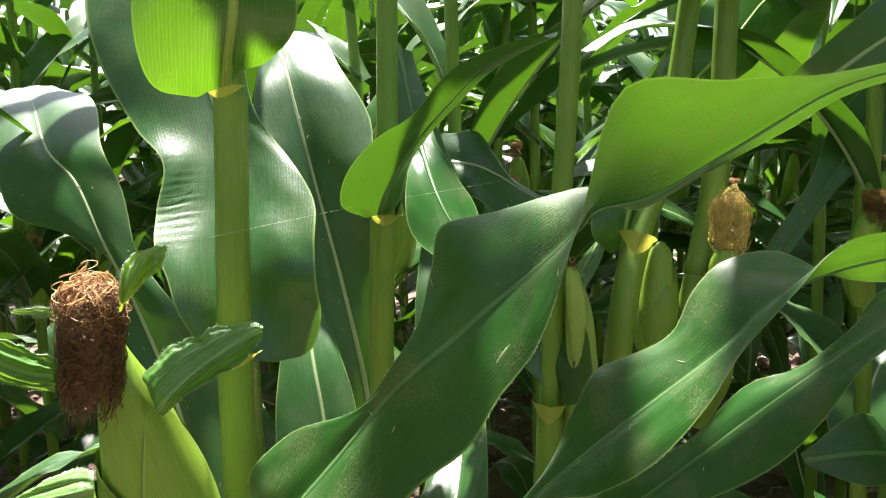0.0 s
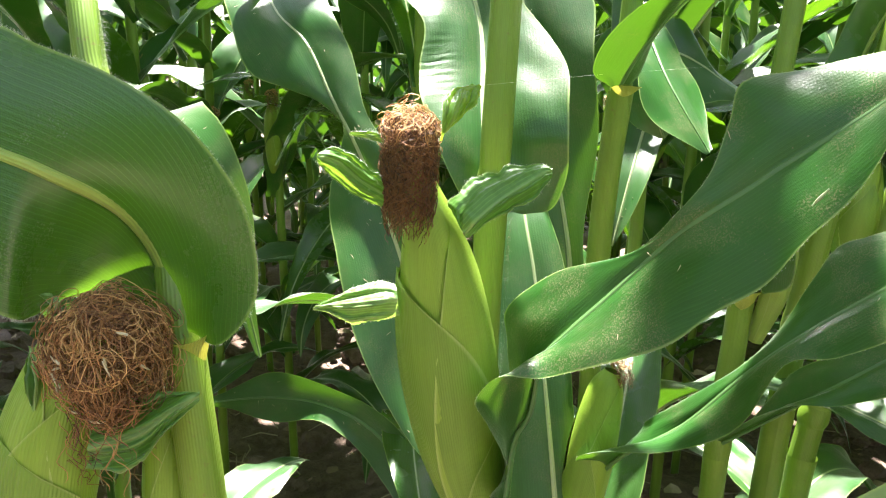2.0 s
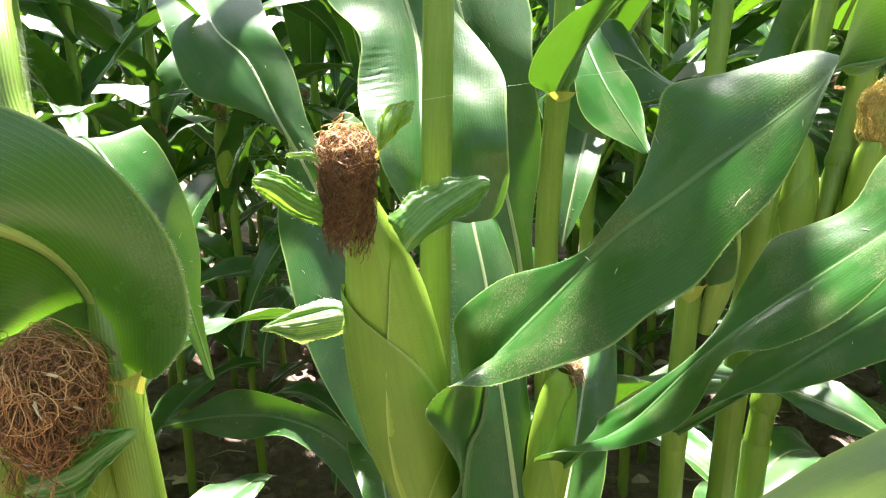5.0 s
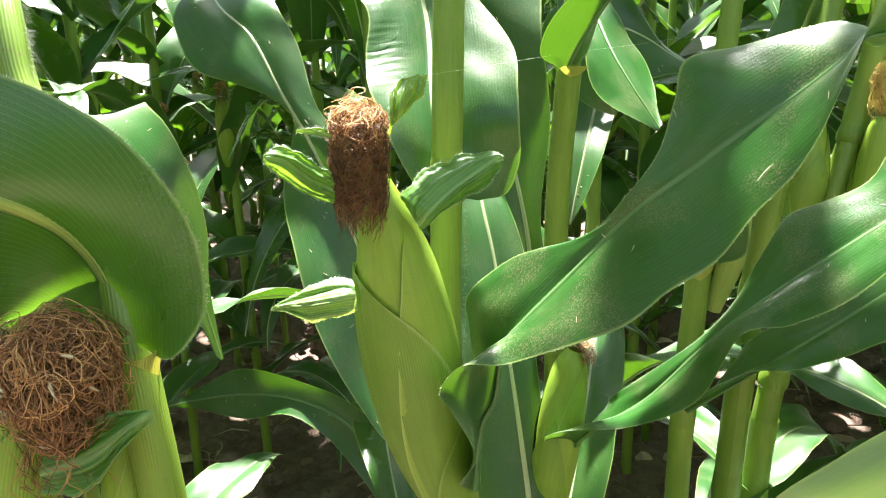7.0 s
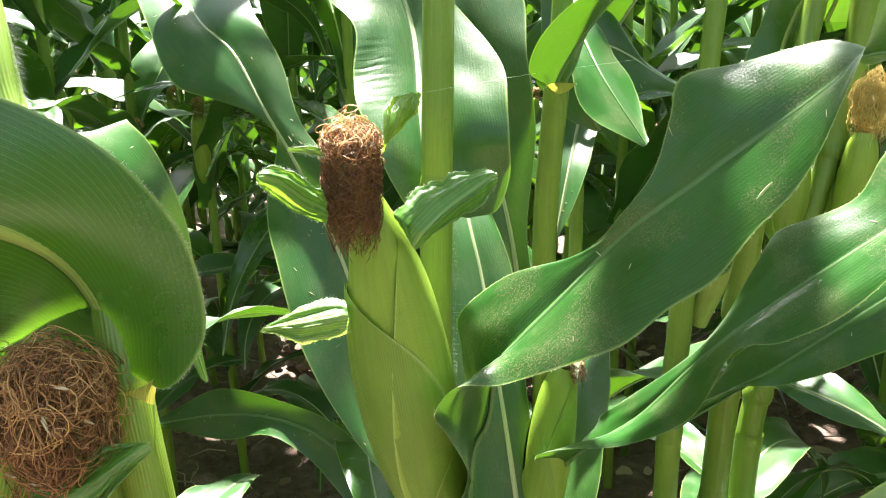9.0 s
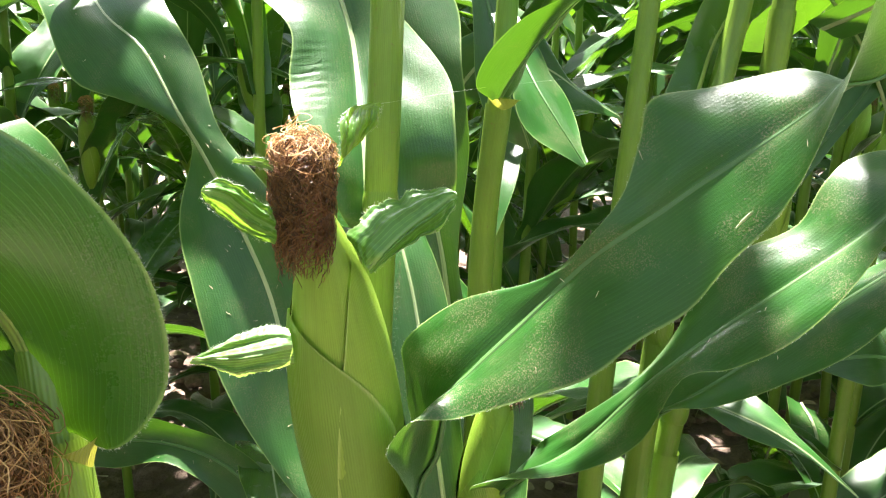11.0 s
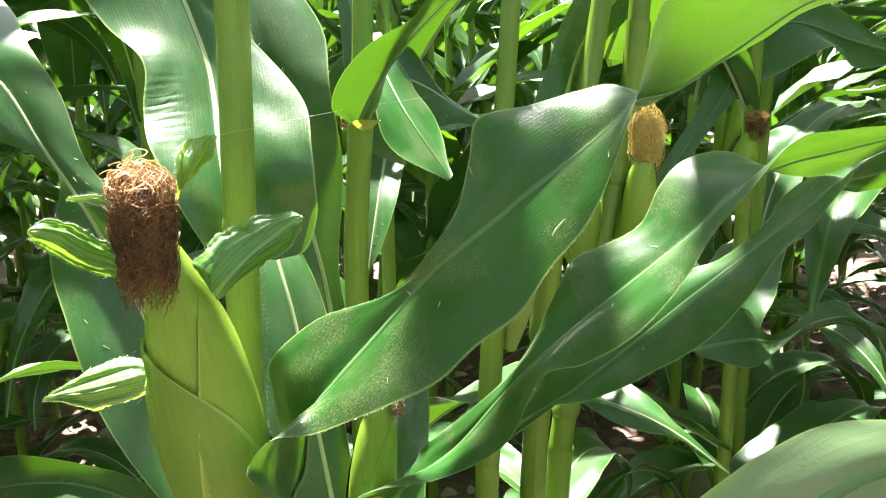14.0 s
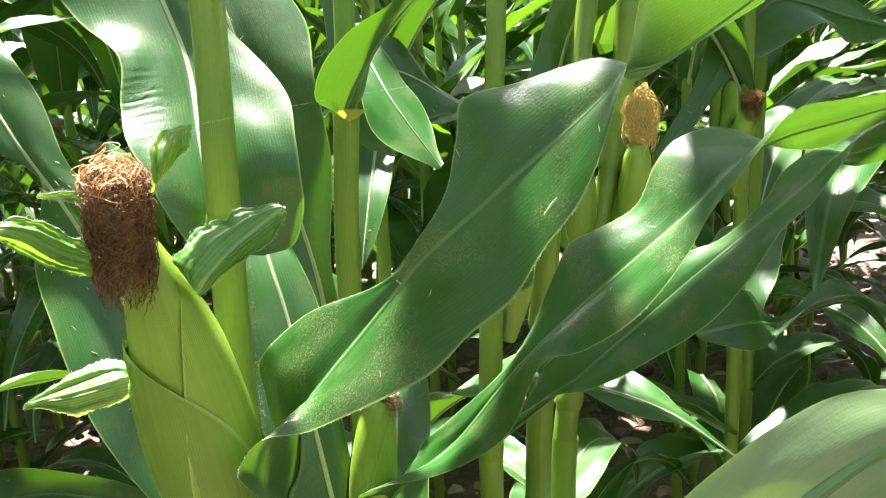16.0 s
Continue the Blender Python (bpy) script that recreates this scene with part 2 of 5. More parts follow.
def grid_mesh(name, rows, uvs, close=False, span=None):
    """A mesh from an array of rows of points, with its metric uv."""
    nv, nu = rows.shape[:2]
    me = bpy.data.meshes.new(name)
    faces = []
    for i in range(nv - 1):
        for j in range(nu - 1 + (1 if close else 0)):
            k = (j + 1) % nu
            faces.append((i * nu + j, i * nu + k, (i + 1) * nu + k, (i + 1) * nu + j))
    me.from_pydata(rows.reshape(-1, 3).tolist(), [], faces)
    layer = me.uv_layers.new(name="metric")
    flat = uvs.reshape(-1, 2)
    idx = np.zeros(len(me.loops), int)
    me.loops.foreach_get("vertex_index", idx)
    layer.data.foreach_set("uv", flat[idx].ravel())
    if span is not None:
        me.attributes.new("span", "FLOAT", "POINT").data.foreach_set("value", np.tile(span, nv))
    me.polygons.foreach_set("use_smooth", [True] * len(me.polygons))
    me.update()
    return me


def unit(a):
    return a / np.maximum(np.linalg.norm(a, axis=-1, keepdims=True), 1e-9)


def blade_mesh(stations, per=5, arch=0.10, wave=0.003, waves=9.0, phase=0.0, pucker=0.0, nu=6, pleat=0.0, ragged=0.0, cockle=0.0008, groove=0.0):
    """A blade through stations of (midrib, way to one margin, way to the other). Returns its mesh and its midrib."""
    c = spline(stations, per)
    mid, left, right = c[:, :3], c[:, 3:6], c[:, 6:9]
    tan = unit(np.gradient(mid, axis=0))
    nor = unit(np.cross(right - left, tan))
    run = np.concatenate([[0], np.cumsum(np.linalg.norm(np.diff(mid, axis=0), axis=1))])
    wl, wr = np.linalg.norm(left, axis=1), np.linalg.norm(right, axis=1)
    cols, uv = [], []
    steps = [k / nu for k in range(1, nu)] + [0.975, 1.0]
    for side, off, w in ((-1, left, wl), (1, right, wr)):
        for s in steps[::-1] if side < 0 else steps:
            lift = arch * w * 4 * s * (1 - s) * 0.5
            lift = lift + wave * np.minimum(1, w / 0.03) * s * s * np.sin(run * waves * 6.283 + phase + side * 1.1)
            lift = lift + cockle * s * np.minimum(1, w / 0.03) * (np.sin(run * 61 + 5 * s * side + phase) + np.sin(run * 37 - 8 * s * side + 1.7 * phase) + 0.6 * np.sin(run * 113 + 11 * s + 2 * side))
            lift = lift + pleat * np.minimum(1, w / 0.008) * (math.sin(s * 10.0 + phase) + 0.6 * math.sin(s * 21.0 + side)) * np.sin(run / run[-1] * 3.1)
            if groove:
                lift = lift - groove * (math.exp(-(s / 0.16) ** 2) - (side > 0)) * np.minimum(1, w / 0.03)
            if pucker and side < 0:
                band = np.exp(-((run - pucker[1]) / pucker[2]) ** 2) * math.exp(-((s - 0.75) / 0.25) ** 2)
                lift = lift + pucker[0] * band * np.sin(run * 6.283 / pucker[3] + s * 3 * side)
            edge = 1.0
            if ragged:
                edge = np.array([1.0 + s * ragged * (2.2 * noise.noise((q * 120, side * 3.0 + phase, 0.0)) + 1.2 * noise.noise((q * 620, side * 5.0, phase))) for q in run])
                lift = lift + 0.0002 * s * np.sin(run * 6.283 / 0.0045 + 9 * s * side + 2 * np.sin(run * 300)) + ragged * 0.016 * np.array([noise.noise((q * 150, s * side * 2.6 + phase, 4.0)) + 0.5 * noise.noise((q * 380, s * side * 5.0, phase)) for q in run])
            cols.append(mid + off * (s * edge)[:, None] + nor * lift[:, None] if ragged else mid + off * s + nor * lift[:, None])
            uv.append(np.stack([side * w * s, run], 1))
        if side < 0:
            mid = mid - nor * (groove * np.minimum(1, w / 0.03))[:, None]
            cols.append(mid)
            uv.append(np.stack([0 * run, run], 1))
    rows = np.stack(cols, 1)
    return rows, np.stack(uv, 1), (mid, nor, tan, run, np.minimum(wl, wr))


def blade_grid(name, rows, uv):
    """The blade's mesh, each point told how near it lies to a margin."""
    half = rows.shape[1] // 2
    s = [k / (half - 1) for k in range(1, half - 1)] + [0.975, 1.0]
    return grid_mesh(name, rows, uv, span=np.array(s[::-1] + [0.0] + s))


def rib_mesh(name, mid, nor, tan, run, w, thick=0.0032):
    """The midrib: a keel below the blade that thins out towards the tip."""
    side = np.cross(tan, nor)
    f = 1 - run / run[-1]
    half = (0.0007 + thick * f ** 1.2)[:, None]
    half = np.minimum(half, np.maximum(w, 0.0006)[:, None] * 0.4)
    ring = []
    for a, up in ((-1, 0.08), (-0.5, 0.32), (0.5, 0.32), (1, 0.08), (0.7, -0.55), (0, -0.9), (-0.7, -0.55)):
        ring.append(mid + side * half * a + nor * half * up)
    rows = np.stack(ring, 1)
    uv = np.stack([np.stack([np.full(len(run), k * 0.0012), run], 1) for k in range(7)], 1)
    return grid_mesh(name, rows, uv, close=True)


def leaf(parent, stations, material=None, rib=None, label="", rib_thick=0.0032, hairy=0, flecks=0, **kw):
    rows, uv, spine = blade_mesh(stations, **kw)
    ob = part("leaf", blade_grid("leaf", rows, uv), material or LEAF, parent, label)
    if rib:
        part("midrib", rib_mesh("midrib", *spine, thick=rib_thick), rib, ob)
    if flecks:
        bits = []
        for _ in range(flecks):
            i, j = rng.randrange(2, len(rows) - 3), rng.randrange(2, rows.shape[1] - 3)
            f, g = rng.random(), rng.random()
            up = np.cross(rows[i, j + 1] - rows[i, j], rows[i + 1, j] - rows[i, j])
            q = (rows[i, j] * (1 - f) + rows[i + 1, j] * f) * (1 - g) + (rows[i, j + 1] * (1 - f) + rows[i + 1, j + 1] * f) * g
            d = unit(rng.uniform(-1, 1) * (rows[i, j + 1] - rows[i, j]) / np.linalg.norm(rows[i, j + 1] - rows[i, j]) + rng.uniform(-1, 1) * spine[2][i])
            d, up = d * rng.uniform(0.0012, 0.0035), unit(up) * (0.0005 if unit(up)[2] > 0 else -0.0005)
            bits.append([q + up - d, q + up, q + up * 1.6 + d])
        tagged(part("fallen_anther", strands("fallen_anther", bits, 0.00027), ANTHER, ob), "dry pale anthers fallen on the blade", kind="stuff")
    if hairy:
        for side in (0, -1):
            fringe(ob, rows[:, side], rows[:, side] - spine[0], hairy, rng, 0.0014)
    return ob


def tube(name, points, radii, per=4, sides=14, flute=0.0, turn=0.0):
    """A round stem along a smooth line. flute: depth of a groove on one side."""
    c = spline([(*p, r) for p, r in zip(points, radii)], per)
    mid, rad = c[:, :3], c[:, 3]
    tan = unit(np.gradient(mid, axis=0))
    ref = np.array([1.0, 0.12, 0.07])
    a = unit(np.cross(tan, ref))
    b = np.cross(tan, a)
    run = np.concatenate([[0], np.cumsum(np.linalg.norm(np.diff(mid, axis=0), axis=1))])
    ring, uv = [], []
    for k in range(sides + 1):
        th = 6.28318 * k / sides + turn
        r = rad * (1 - flute * math.exp(-((((th - turn) % 6.28318) - 3.1) / 0.5) ** 2))
        ring.append(mid + (a * math.cos(th) + b * math.sin(th)) * r[:, None])
        uv.append(np.stack([np.full(len(run), rad.mean() * 6.28318 * k / sides), run], 1))
    return grid_mesh(name, np.stack(ring, 1), np.stack(uv, 1))


def strands(name, lines, radius):
    """Many thin three-sided threads in one mesh."""
    verts, faces = [], []
    for line in lines:
        p = np.array(line, float)
        tan = unit(np.gradient(p, axis=0))
        a = unit(np.cross(tan, np.array([0.31, 0.52, 0.79])))
        b = np.cross(tan, a)
        n0 = len(verts)
        m = len(p)
        for i in range(m):
            r = radius * (1.0 if i < m - 1 else 0.3)
            for th in (0, 2.094, 4.189):
                verts.append(p[i] + (a[i] * math.cos(th) + b[i] * math.sin(th)) * r)
        for i in range(m - 1):
            for k in range(3):
                j = (k + 1) % 3
                faces.append((n0 + 3 * i + k, n0 + 3 * i + j, n0 + 3 * i + 3 + j, n0 + 3 * i + 3 + k))
    me = bpy.data.meshes.new(name)
    me.from_pydata([tuple(v) for v in verts], [], faces)
    me.polygons.foreach_set("use_smooth", [True] * len(faces))
    me.update()
    return me


def stalk(parent, points, radius, collars=(), label=""):
    """A maize stalk: stem, and at every joint a swollen ring and a sheath that wraps the stem above it."""
    pts = np.array(points, float)
    rad = [radius * (1.06 - 0.25 * i / (len(pts) - 1)) for i in range(len(pts))]
    stem = part("stalk", tube("stalk", pts, rad, 6, 16, 0.10, 2.0), STALK, parent, label)
    line = spline([(*p, r) for p, r in zip(pts, rad)], 40)
    for zc, length in collars:
        lo, hi = np.abs(line[:, 2] - (zc - length)).argmin(), np.abs(line[:, 2] - zc).argmin()
        if hi - lo < 4:
            continue
        pick = line[np.linspace(lo, hi, 7).astype(int)]
        part("sheath", tube("sheath", pick[:, :3], pick[:, 3] * np.array([1.05, 1.09, 1.10, 1.10, 1.10, 1.12, 1.16]), 3, 18, 0.05, zc * 40), SHEATH, parent)
        node = line[np.linspace(max(lo - 4, 0), lo + 3, 5).astype(int)]
        part("joint", tube("joint", node[:, :3], node[:, 3] * np.array([1.02, 1.13, 1.17, 1.13, 1.03]), 2, 16), STALK, parent)
    return stem


def collar(parent, at, axis, radius, height=0.012, label="", face=(0.0, -1.0, 0.0)):
    """The pale collar where a blade leaves its sheath: a wedge-shaped band on one side of the stalk."""
    at, axis = np.array(at, float), unit(np.array(axis, float))
    b = unit(np.cross(axis, np.array(face, float)))
    a = np.cross(b, axis)
    rows, uv = [], []
    for i in range(5):
        h = i / 4
        ring = []
        for k in range(13):
            th = -1.7 + 3.4 * k / 12
            tall = height * (0.12 + 0.88 * math.cos(th * 0.9) ** 2)
            r = radius * (1.0 + 0.22 * h * h)
            ring.append(at + axis * ((h - 0.5) * tall + 0.3 * height * abs(math.sin(th))) + (a * math.cos(th) + b * math.sin(th)) * r)
        rows.append(ring)
        uv.append([(radius * 3 * k / 12, h * height) for k in range(13)])
    return part("collar", grid_mesh("collar", np.array(rows), np.array(uv)), COLLAR, parent, label)


def hairs(parent, points, count, rng, side, length=0.004, spread=0.7):
    """Fine pale hairs that stand off a line."""
    line = spline(points, 20)
    out = []
    for _ in range(count):
        p = line[rng.randrange(len(line))] + np.array([rng.gauss(0, 0.001) for _ in range(3)])
        d = unit(np.array(side) + np.array([rng.gauss(0, spread) for _ in range(3)]) * 0.6)
        n = length * rng.uniform(0.5, 1.2)
        out.append([p, p + d * n * 0.5, p + d * n + np.array([0, 0, -0.0006])])
    return tagged(part("hair", strands("hair", out, 0.00003), HAIR, parent), kind="stuff")


def fringe(parent, line, out, count, rng, length=0.002):
    """Short pale hairs along a blade's margin."""
    lines = []
    for _ in range(count):
        i = rng.randrange(1, len(line) - 1)
        p = line[i] + (line[i + 1] - line[i]) * rng.random()
        d = unit(unit(out[i]) + np.array([rng.gauss(0, 0.45) for _ in range(3)]))
        n = length * rng.uniform(0.5, 1.2)
        lines.append([p - d * 0.0004, p + d * n * 0.5, p + d * n])
    return tagged(part("hair", strands("hair", lines, 0.000032), HAIR, parent), kind="stuff")


QS = [-1.0, -0.97, -0.94, -0.85, -0.72, -0.6, -0.45, -0.3, -0.15, 0.0, 0.15, 0.3, 0.45, 0.6, 0.72, 0.85, 0.94, 0.97, 1.0]


def ear(parent, axis, radii, rng, wraps=4, pale=False, label="", seed_turn=0.0):
    """An ear in its husk: a tapered body wrapped in pointed husk leaves. axis runs from foot to tip."""
    mat = HUSK_PALE if pale else HUSK
    body = part("ear", tube("ear", axis, radii, 6, 24), mat, parent, label)
    c = spline([(*p, r) for p, r in zip(axis, radii)], 8)
    mid, rad = c[:, :3], c[:, 3]
    tan = unit(np.gradient(mid, axis=0))
    a = unit(np.cross(tan, np.array([1.0, 0.12, 0.07])))
    b = np.cross(tan, a)
    n = len(mid)
    run = np.linspace(0, 1, n)
    length = np.linalg.norm(np.diff(mid, axis=0), axis=1).sum()
    plan = wraps if isinstance(wraps, list) else [(seed_turn + k * 2.35 + rng.uniform(-0.3, 0.3), 0.98 - 0.19 * k - rng.uniform(0, 0.05), 1.7, 1.95) for k in range(wraps)]
    for k, (mid_turn, end, power, wide) in enumerate(plan):
        m = max(4, int(n * end))
        rows, uv = [], []
        for i in range(m):
            f = run[i] / run[m - 1]
            half = wide * (1 - f ** power) + 0.04
            r = rad[i] * (1.005 + 0.028 * (k + 1)) + 0.0003
            skew = 0.0 if isinstance(wraps, list) else 0.55 * f
            ring, u = [], []
            for q in QS:
                th = mid_turn + skew + half * q
                lift = 1 + 0.03 * abs(q) ** 8 * min(1.0, 1.6 - 1.5 * f)
                ring.append(mid[i] + (a[i] * math.cos(th) + b[i] * math.sin(th)) * r * lift)
                u.append((rad.mean() * half * q, run[i] * length))
            rows.append(ring)
            uv.append(u)
        part("husk_leaf", grid_mesh("husk_leaf", np.array(rows), np.array(uv), span=np.abs(np.array(QS))), HUSK_GREEN if k >= 2 and not pale else mat, body)
    return body


def looping(rng, length, bend, start=None, floor=-1.0):
    """A wandering curl on the unit ball: a line of directions whose heading keeps turning."""
    p = unit(np.array(start if start is not None else [rng.gauss(0, 1) for _ in range(3)]))
    h = unit(np.cross(p, np.array([rng.gauss(0, 1) for _ in range(3)])))
    k, step, out = rng.gauss(0, bend), 0.11, []
    for _ in range(max(5, int(length / step))):
        out.append(p)
        k = 0.93 * k + rng.gauss(0, bend * 0.28)
        h = unit(h + np.cross(p, h) * k * step)
        p = unit(p + h * step)
        if p[2] < floor:
            h = h + np.array([0, 0, 0.6])
        h = unit(h - p * float(h @ p))
    return np.array(out)


def silk(parent, top, foot, width, rng, count=260, blond=False, curls=90, thread=0.00022, ball=False):
    """A tuft of silk: looping paler threads on its crown and a mat of wavy brown ones that hang down."""
    top, foot = np.array(top, float), np.array(foot, float)
    down = foot - top
    tall = np.linalg.norm(down)
    half = width * 0.5
    lines = []
    if ball:
        mid, size = top + down * 0.5, np.array([half, half, tall * 0.56])
        for _ in range(count):
            shell, swell = rng.uniform(0.35, 1.0) ** 0.45, rng.uniform(-0.25, 0.12)
            w = looping(rng, rng.uniform(0.7, 2.2), 9.0)
            lump = np.array([1 + 0.30 * noise.noise(tuple(q * 1.3)) + swell * math.sin(2.0 * i / len(w) + shell * 30) for i, q in enumerate(w)])
            lines.append(mid + w * size * shell * lump[:, None])
        for _ in range(count // 16):
            th, r = rng.uniform(0, 6.283), half * rng.uniform(0.2, 0.8)
            p = foot + np.array([r * math.cos(th), r * math.sin(th), rng.uniform(0.0, 0.2) * tall])
            ph, n, line = rng.uniform(0, 6), rng.randrange(6, 16), []
            for i in range(n):
                line.append(p + np.array([0.0016 * math.sin(i * 0.9 + ph) + 0.0004 * i * math.cos(ph), 0.0016 * math.cos(i * 0.7 + ph), -0.0022 * i + 0.0006 * math.sin(i + ph)]))
            lines.append(line)
    else:
        for _ in range(count):
            th, r = rng.uniform(0, 6.283), half * rng.uniform(0.15, 1.06) ** 0.4
            f0 = rng.uniform(0.02, 0.85)
            f1 = min(f0 + rng.uniform(0.08, 0.5), rng.uniform(0.88, 1.22))
            n = max(7, int((f1 - f0) * tall / 0.0011))
            amp, wl, ph, lean = rng.uniform(0.0008, 0.0032), rng.uniform(0.005, 0.015), rng.uniform(0, 6.283), rng.gauss(0, 4.0)
            line = []
            for i in range(n):
                f = f0 + (f1 - f0) * i / (n - 1)
                sway = 6.283 * (f - f0) * tall / wl + ph
                a = th + lean * (f - f0) + amp * math.sin(sway) / half
                hug = math.sqrt(max(0.1, 1 - max(0.0, 1 - f / 0.2) ** 2)) * (1.03 - 0.20 * f - 0.35 * max(0.0, f - 0.8))
                rr = r * hug + 0.5 * amp * math.sin(0.7 * sway + 2 * ph)
                line.append(top + down * f + np.array([rr * math.cos(a), rr * math.sin(a), 0.0006 * math.sin(1.7 * sway)]))
            lines.append(line)
    body = part("silk", strands("silk", lines, thread), SILK_BLOND if blond else SILK_TAN if ball else SILK_BROWN, parent, "dried silk threads")
    lines = []
    crown, cap = (top + down * 0.45, np.array([half * 1.05, half * 1.05, tall * 0.58])) if ball else (top + down * 0.20, np.array([half * 1.02, half * 1.02, tall * 0.24]))
    for _ in range(curls):
        start = [rng.gauss(-0.25 if ball else 0, 0.6), rng.gauss(-0.2 if ball else 0, 0.6), rng.uniform(0.1, 1.0)]
        w = looping(rng, rng.uniform(1.0, 3.2), 7.0 if ball else 4.5, start, -0.75)
        shell = rng.uniform(0.70, 1.04) + (0.16 * rng.random() if rng.random() < 0.2 else 0)
        lump = np.array([1 + 0.22 * noise.noise(tuple(q * 1.6 + 5.0)) + 0.05 * math.sin(0.5 * i + 40 * shell) for i, q in enumerate(w)])
        low = np.array([0, 0, -tall * (0.16 * rng.random() ** 2)])
        lines.append(crown + low + w * cap * shell * lump[:, None])
    part("silk_curl", strands("silk_curl", lines, thread * 1.15), SILK_BLOND if blond else SILK_RED, body, "curled lighter silk ends")
    if ball and count > 600:
        bits = []
        for _ in range(16):
            p = unit(np.array([rng.gauss(0, 1), -abs(rng.gauss(0.8, 0.5)), rng.gauss(-0.2, 0.6)]))
            d = unit(np.cross(p, np.array([rng.gauss(0, 1) for _ in range(3)]))) * rng.uniform(0.0015, 0.0038)
            q = mid + p * size * 1.03
            bits.append([q - d, q + p * 0.0004, q + d])
        part("dry_anther", strands("dry_anther", bits, 0.0006), ANTHER, body, "dry pale anthers caught in the silk")
    return body


def arched(base, azim, length, width, rise, droop, rng, twist=0.0, n=9):
    """Stations of a leaf that rises from its stalk, arches over and droops, with an optional twist."""
    out, p, pitch = [], np.array(base, float), radians(rise)
    step = length / (n - 1)
    for i in range(n):
        f = i / (n - 1)
        w = width * 0.5 * (0.45 + 2.2 * f) if f < 0.25 else width * 0.5 * max(0.03, 1 - ((f - 0.25) / 0.75) ** 2.2)
        az = azim + 0.25 * math.sin(3 * f + rise)
        side = np.array([math.sin(az), -math.cos(az), 0.0])
        head = np.array([math.cos(az) * math.cos(pitch), math.sin(az) * math.cos(pitch), math.sin(pitch)])
        up = np.cross(side, head)
        tw = twist * f ** 1.5
        cross = side * math.cos(tw) + up * math.sin(tw)
        nor = -side * math.sin(tw) + up * math.cos(tw)
        keel = 0.55 * (1 - f) ** 2 + 0.12
        out.append((*p, *(-cross * w + nor * w * keel), *(cross * w + nor * w * keel)))
        p = p + head * step
        pitch -= radians(droop) / (n - 1) * (0.5 + 1.2 * f)
    return out


def plant_root(x, y, label, group="maize plants in rows"):
    e = new("maize_plant")
    e.matrix_world = pose(x, y, 0)
    e.empty_display_size = 0.1
    bpy.context.view_layer.update()
    return tagged(e, label, "maize plant", group)


def settle(root):
    """Keeps parts, built in world places, where they are under their plant."""
    inv = root.matrix_world.inverted()
    for o in root.children:
        o.matrix_parent_inverse = inv


# ---- the ground ----
def ground():
    xs = np.concatenate([-np.geomspace(60, 3.2, 14), np.linspace(-3, 4, 141), np.geomspace(4.2, 60, 14)])
    ys = np.concatenate([-np.geomspace(60, 2.2, 14), np.linspace(-2, 5, 141), np.geomspace(5.2, 80, 14)])
    rows = np.zeros((len(ys), len(xs), 3))
    for i, y in enumerate(ys):
        for j, x in enumerate(xs):
            h = 0.035 * noise.noise((x * 3, y * 3, 0)) + 0.030 * noise.noise((x * 9, y * 9, 3)) + 0.018 * noise.noise((x * 23, y * 23, 7))
            rows[i, j] = (x, y, h - 0.02)
    return tagged(part("ground", grid_mesh("ground", rows, rows[:, :, :2].copy()), SOIL), "bare brown cloddy soil between the maize rows", "soil", kind="structure")


ground()

# ---- hand-shaped blades: midrib, way to one margin, way to the other ----
# blades: begin
BLADES = {}
BLADES['C'] = [
    (-0.132, 0.508, 0.776, 0.004, 0.009, -0.007, -0.005, -0.04, 0.03),
    (-0.131, 0.512, 0.807, 0.003, 0.019, -0.011, 0.007, -0.045, 0.022),
    (-0.127, 0.514, 0.832, 0.001, 0.029, -0.01, -0.01, -0.056, 0.031),
    (-0.117, 0.51, 0.855, -0.015, 0.041, -0.004, -0.031, -0.059, 0.032),
    (-0.111, 0.506, 0.898, -0.028, 0.045, -0.005, -0.023, -0.042, 0.002),
    (-0.095, 0.499, 0.921, -0.045, 0.049, 0.001, -0.012, -0.022, -0.025),
    (-0.066, 0.493, 0.955, -0.039, 0.041, 0.001, -0.005, -0.031, -0.04),
    (-0.032, 0.483, 0.997, -0.02, 0.015, -0.012, 0.001, -0.035, -0.06),
    (-0.014, 0.475, 1.015, -0.012, 0.008, 0.003, 0.009, -0.034, -0.051),
    (0.007, 0.467, 1.034, -0.016, 0.016, 0.01, 0.01, -0.036, -0.048),
    (0.026, 0.46, 1.052, -0.028, 0.027, 0.021, 0.008, -0.035, -0.038),
    (0.045, 0.452, 1.069, -0.042, 0.039, 0.029, 0.006, -0.034, -0.031),
    (0.062, 0.445, 1.085, -0.027, 0.043, 0.021, 0, -0.031, -0.024),
    (0.076, 0.438, 1.1, -0.01, 0.045, 0.015, -0.007, -0.026, -0.017),
    (0.087, 0.439, 1.111, 0.006, 0.049, 0.007, -0.01, -0.027, -0.001),
    (0.117, 0.457, 1.115, 0.003, 0.049, -0.012, -0.018, -0.035, 0.053),
    (0.168, 0.484, 1.139, 0.009, 0.04, -0.011, -0.015, -0.037, 0.034),
    (0.238, 0.524, 1.171, 0.009, 0.02, -0.006, -0.013, -0.031, 0.005),
    (0.331, 0.604, 1.19, 0.005, 0.01, -0.007, -0.011, -0.02, 0.006),
]
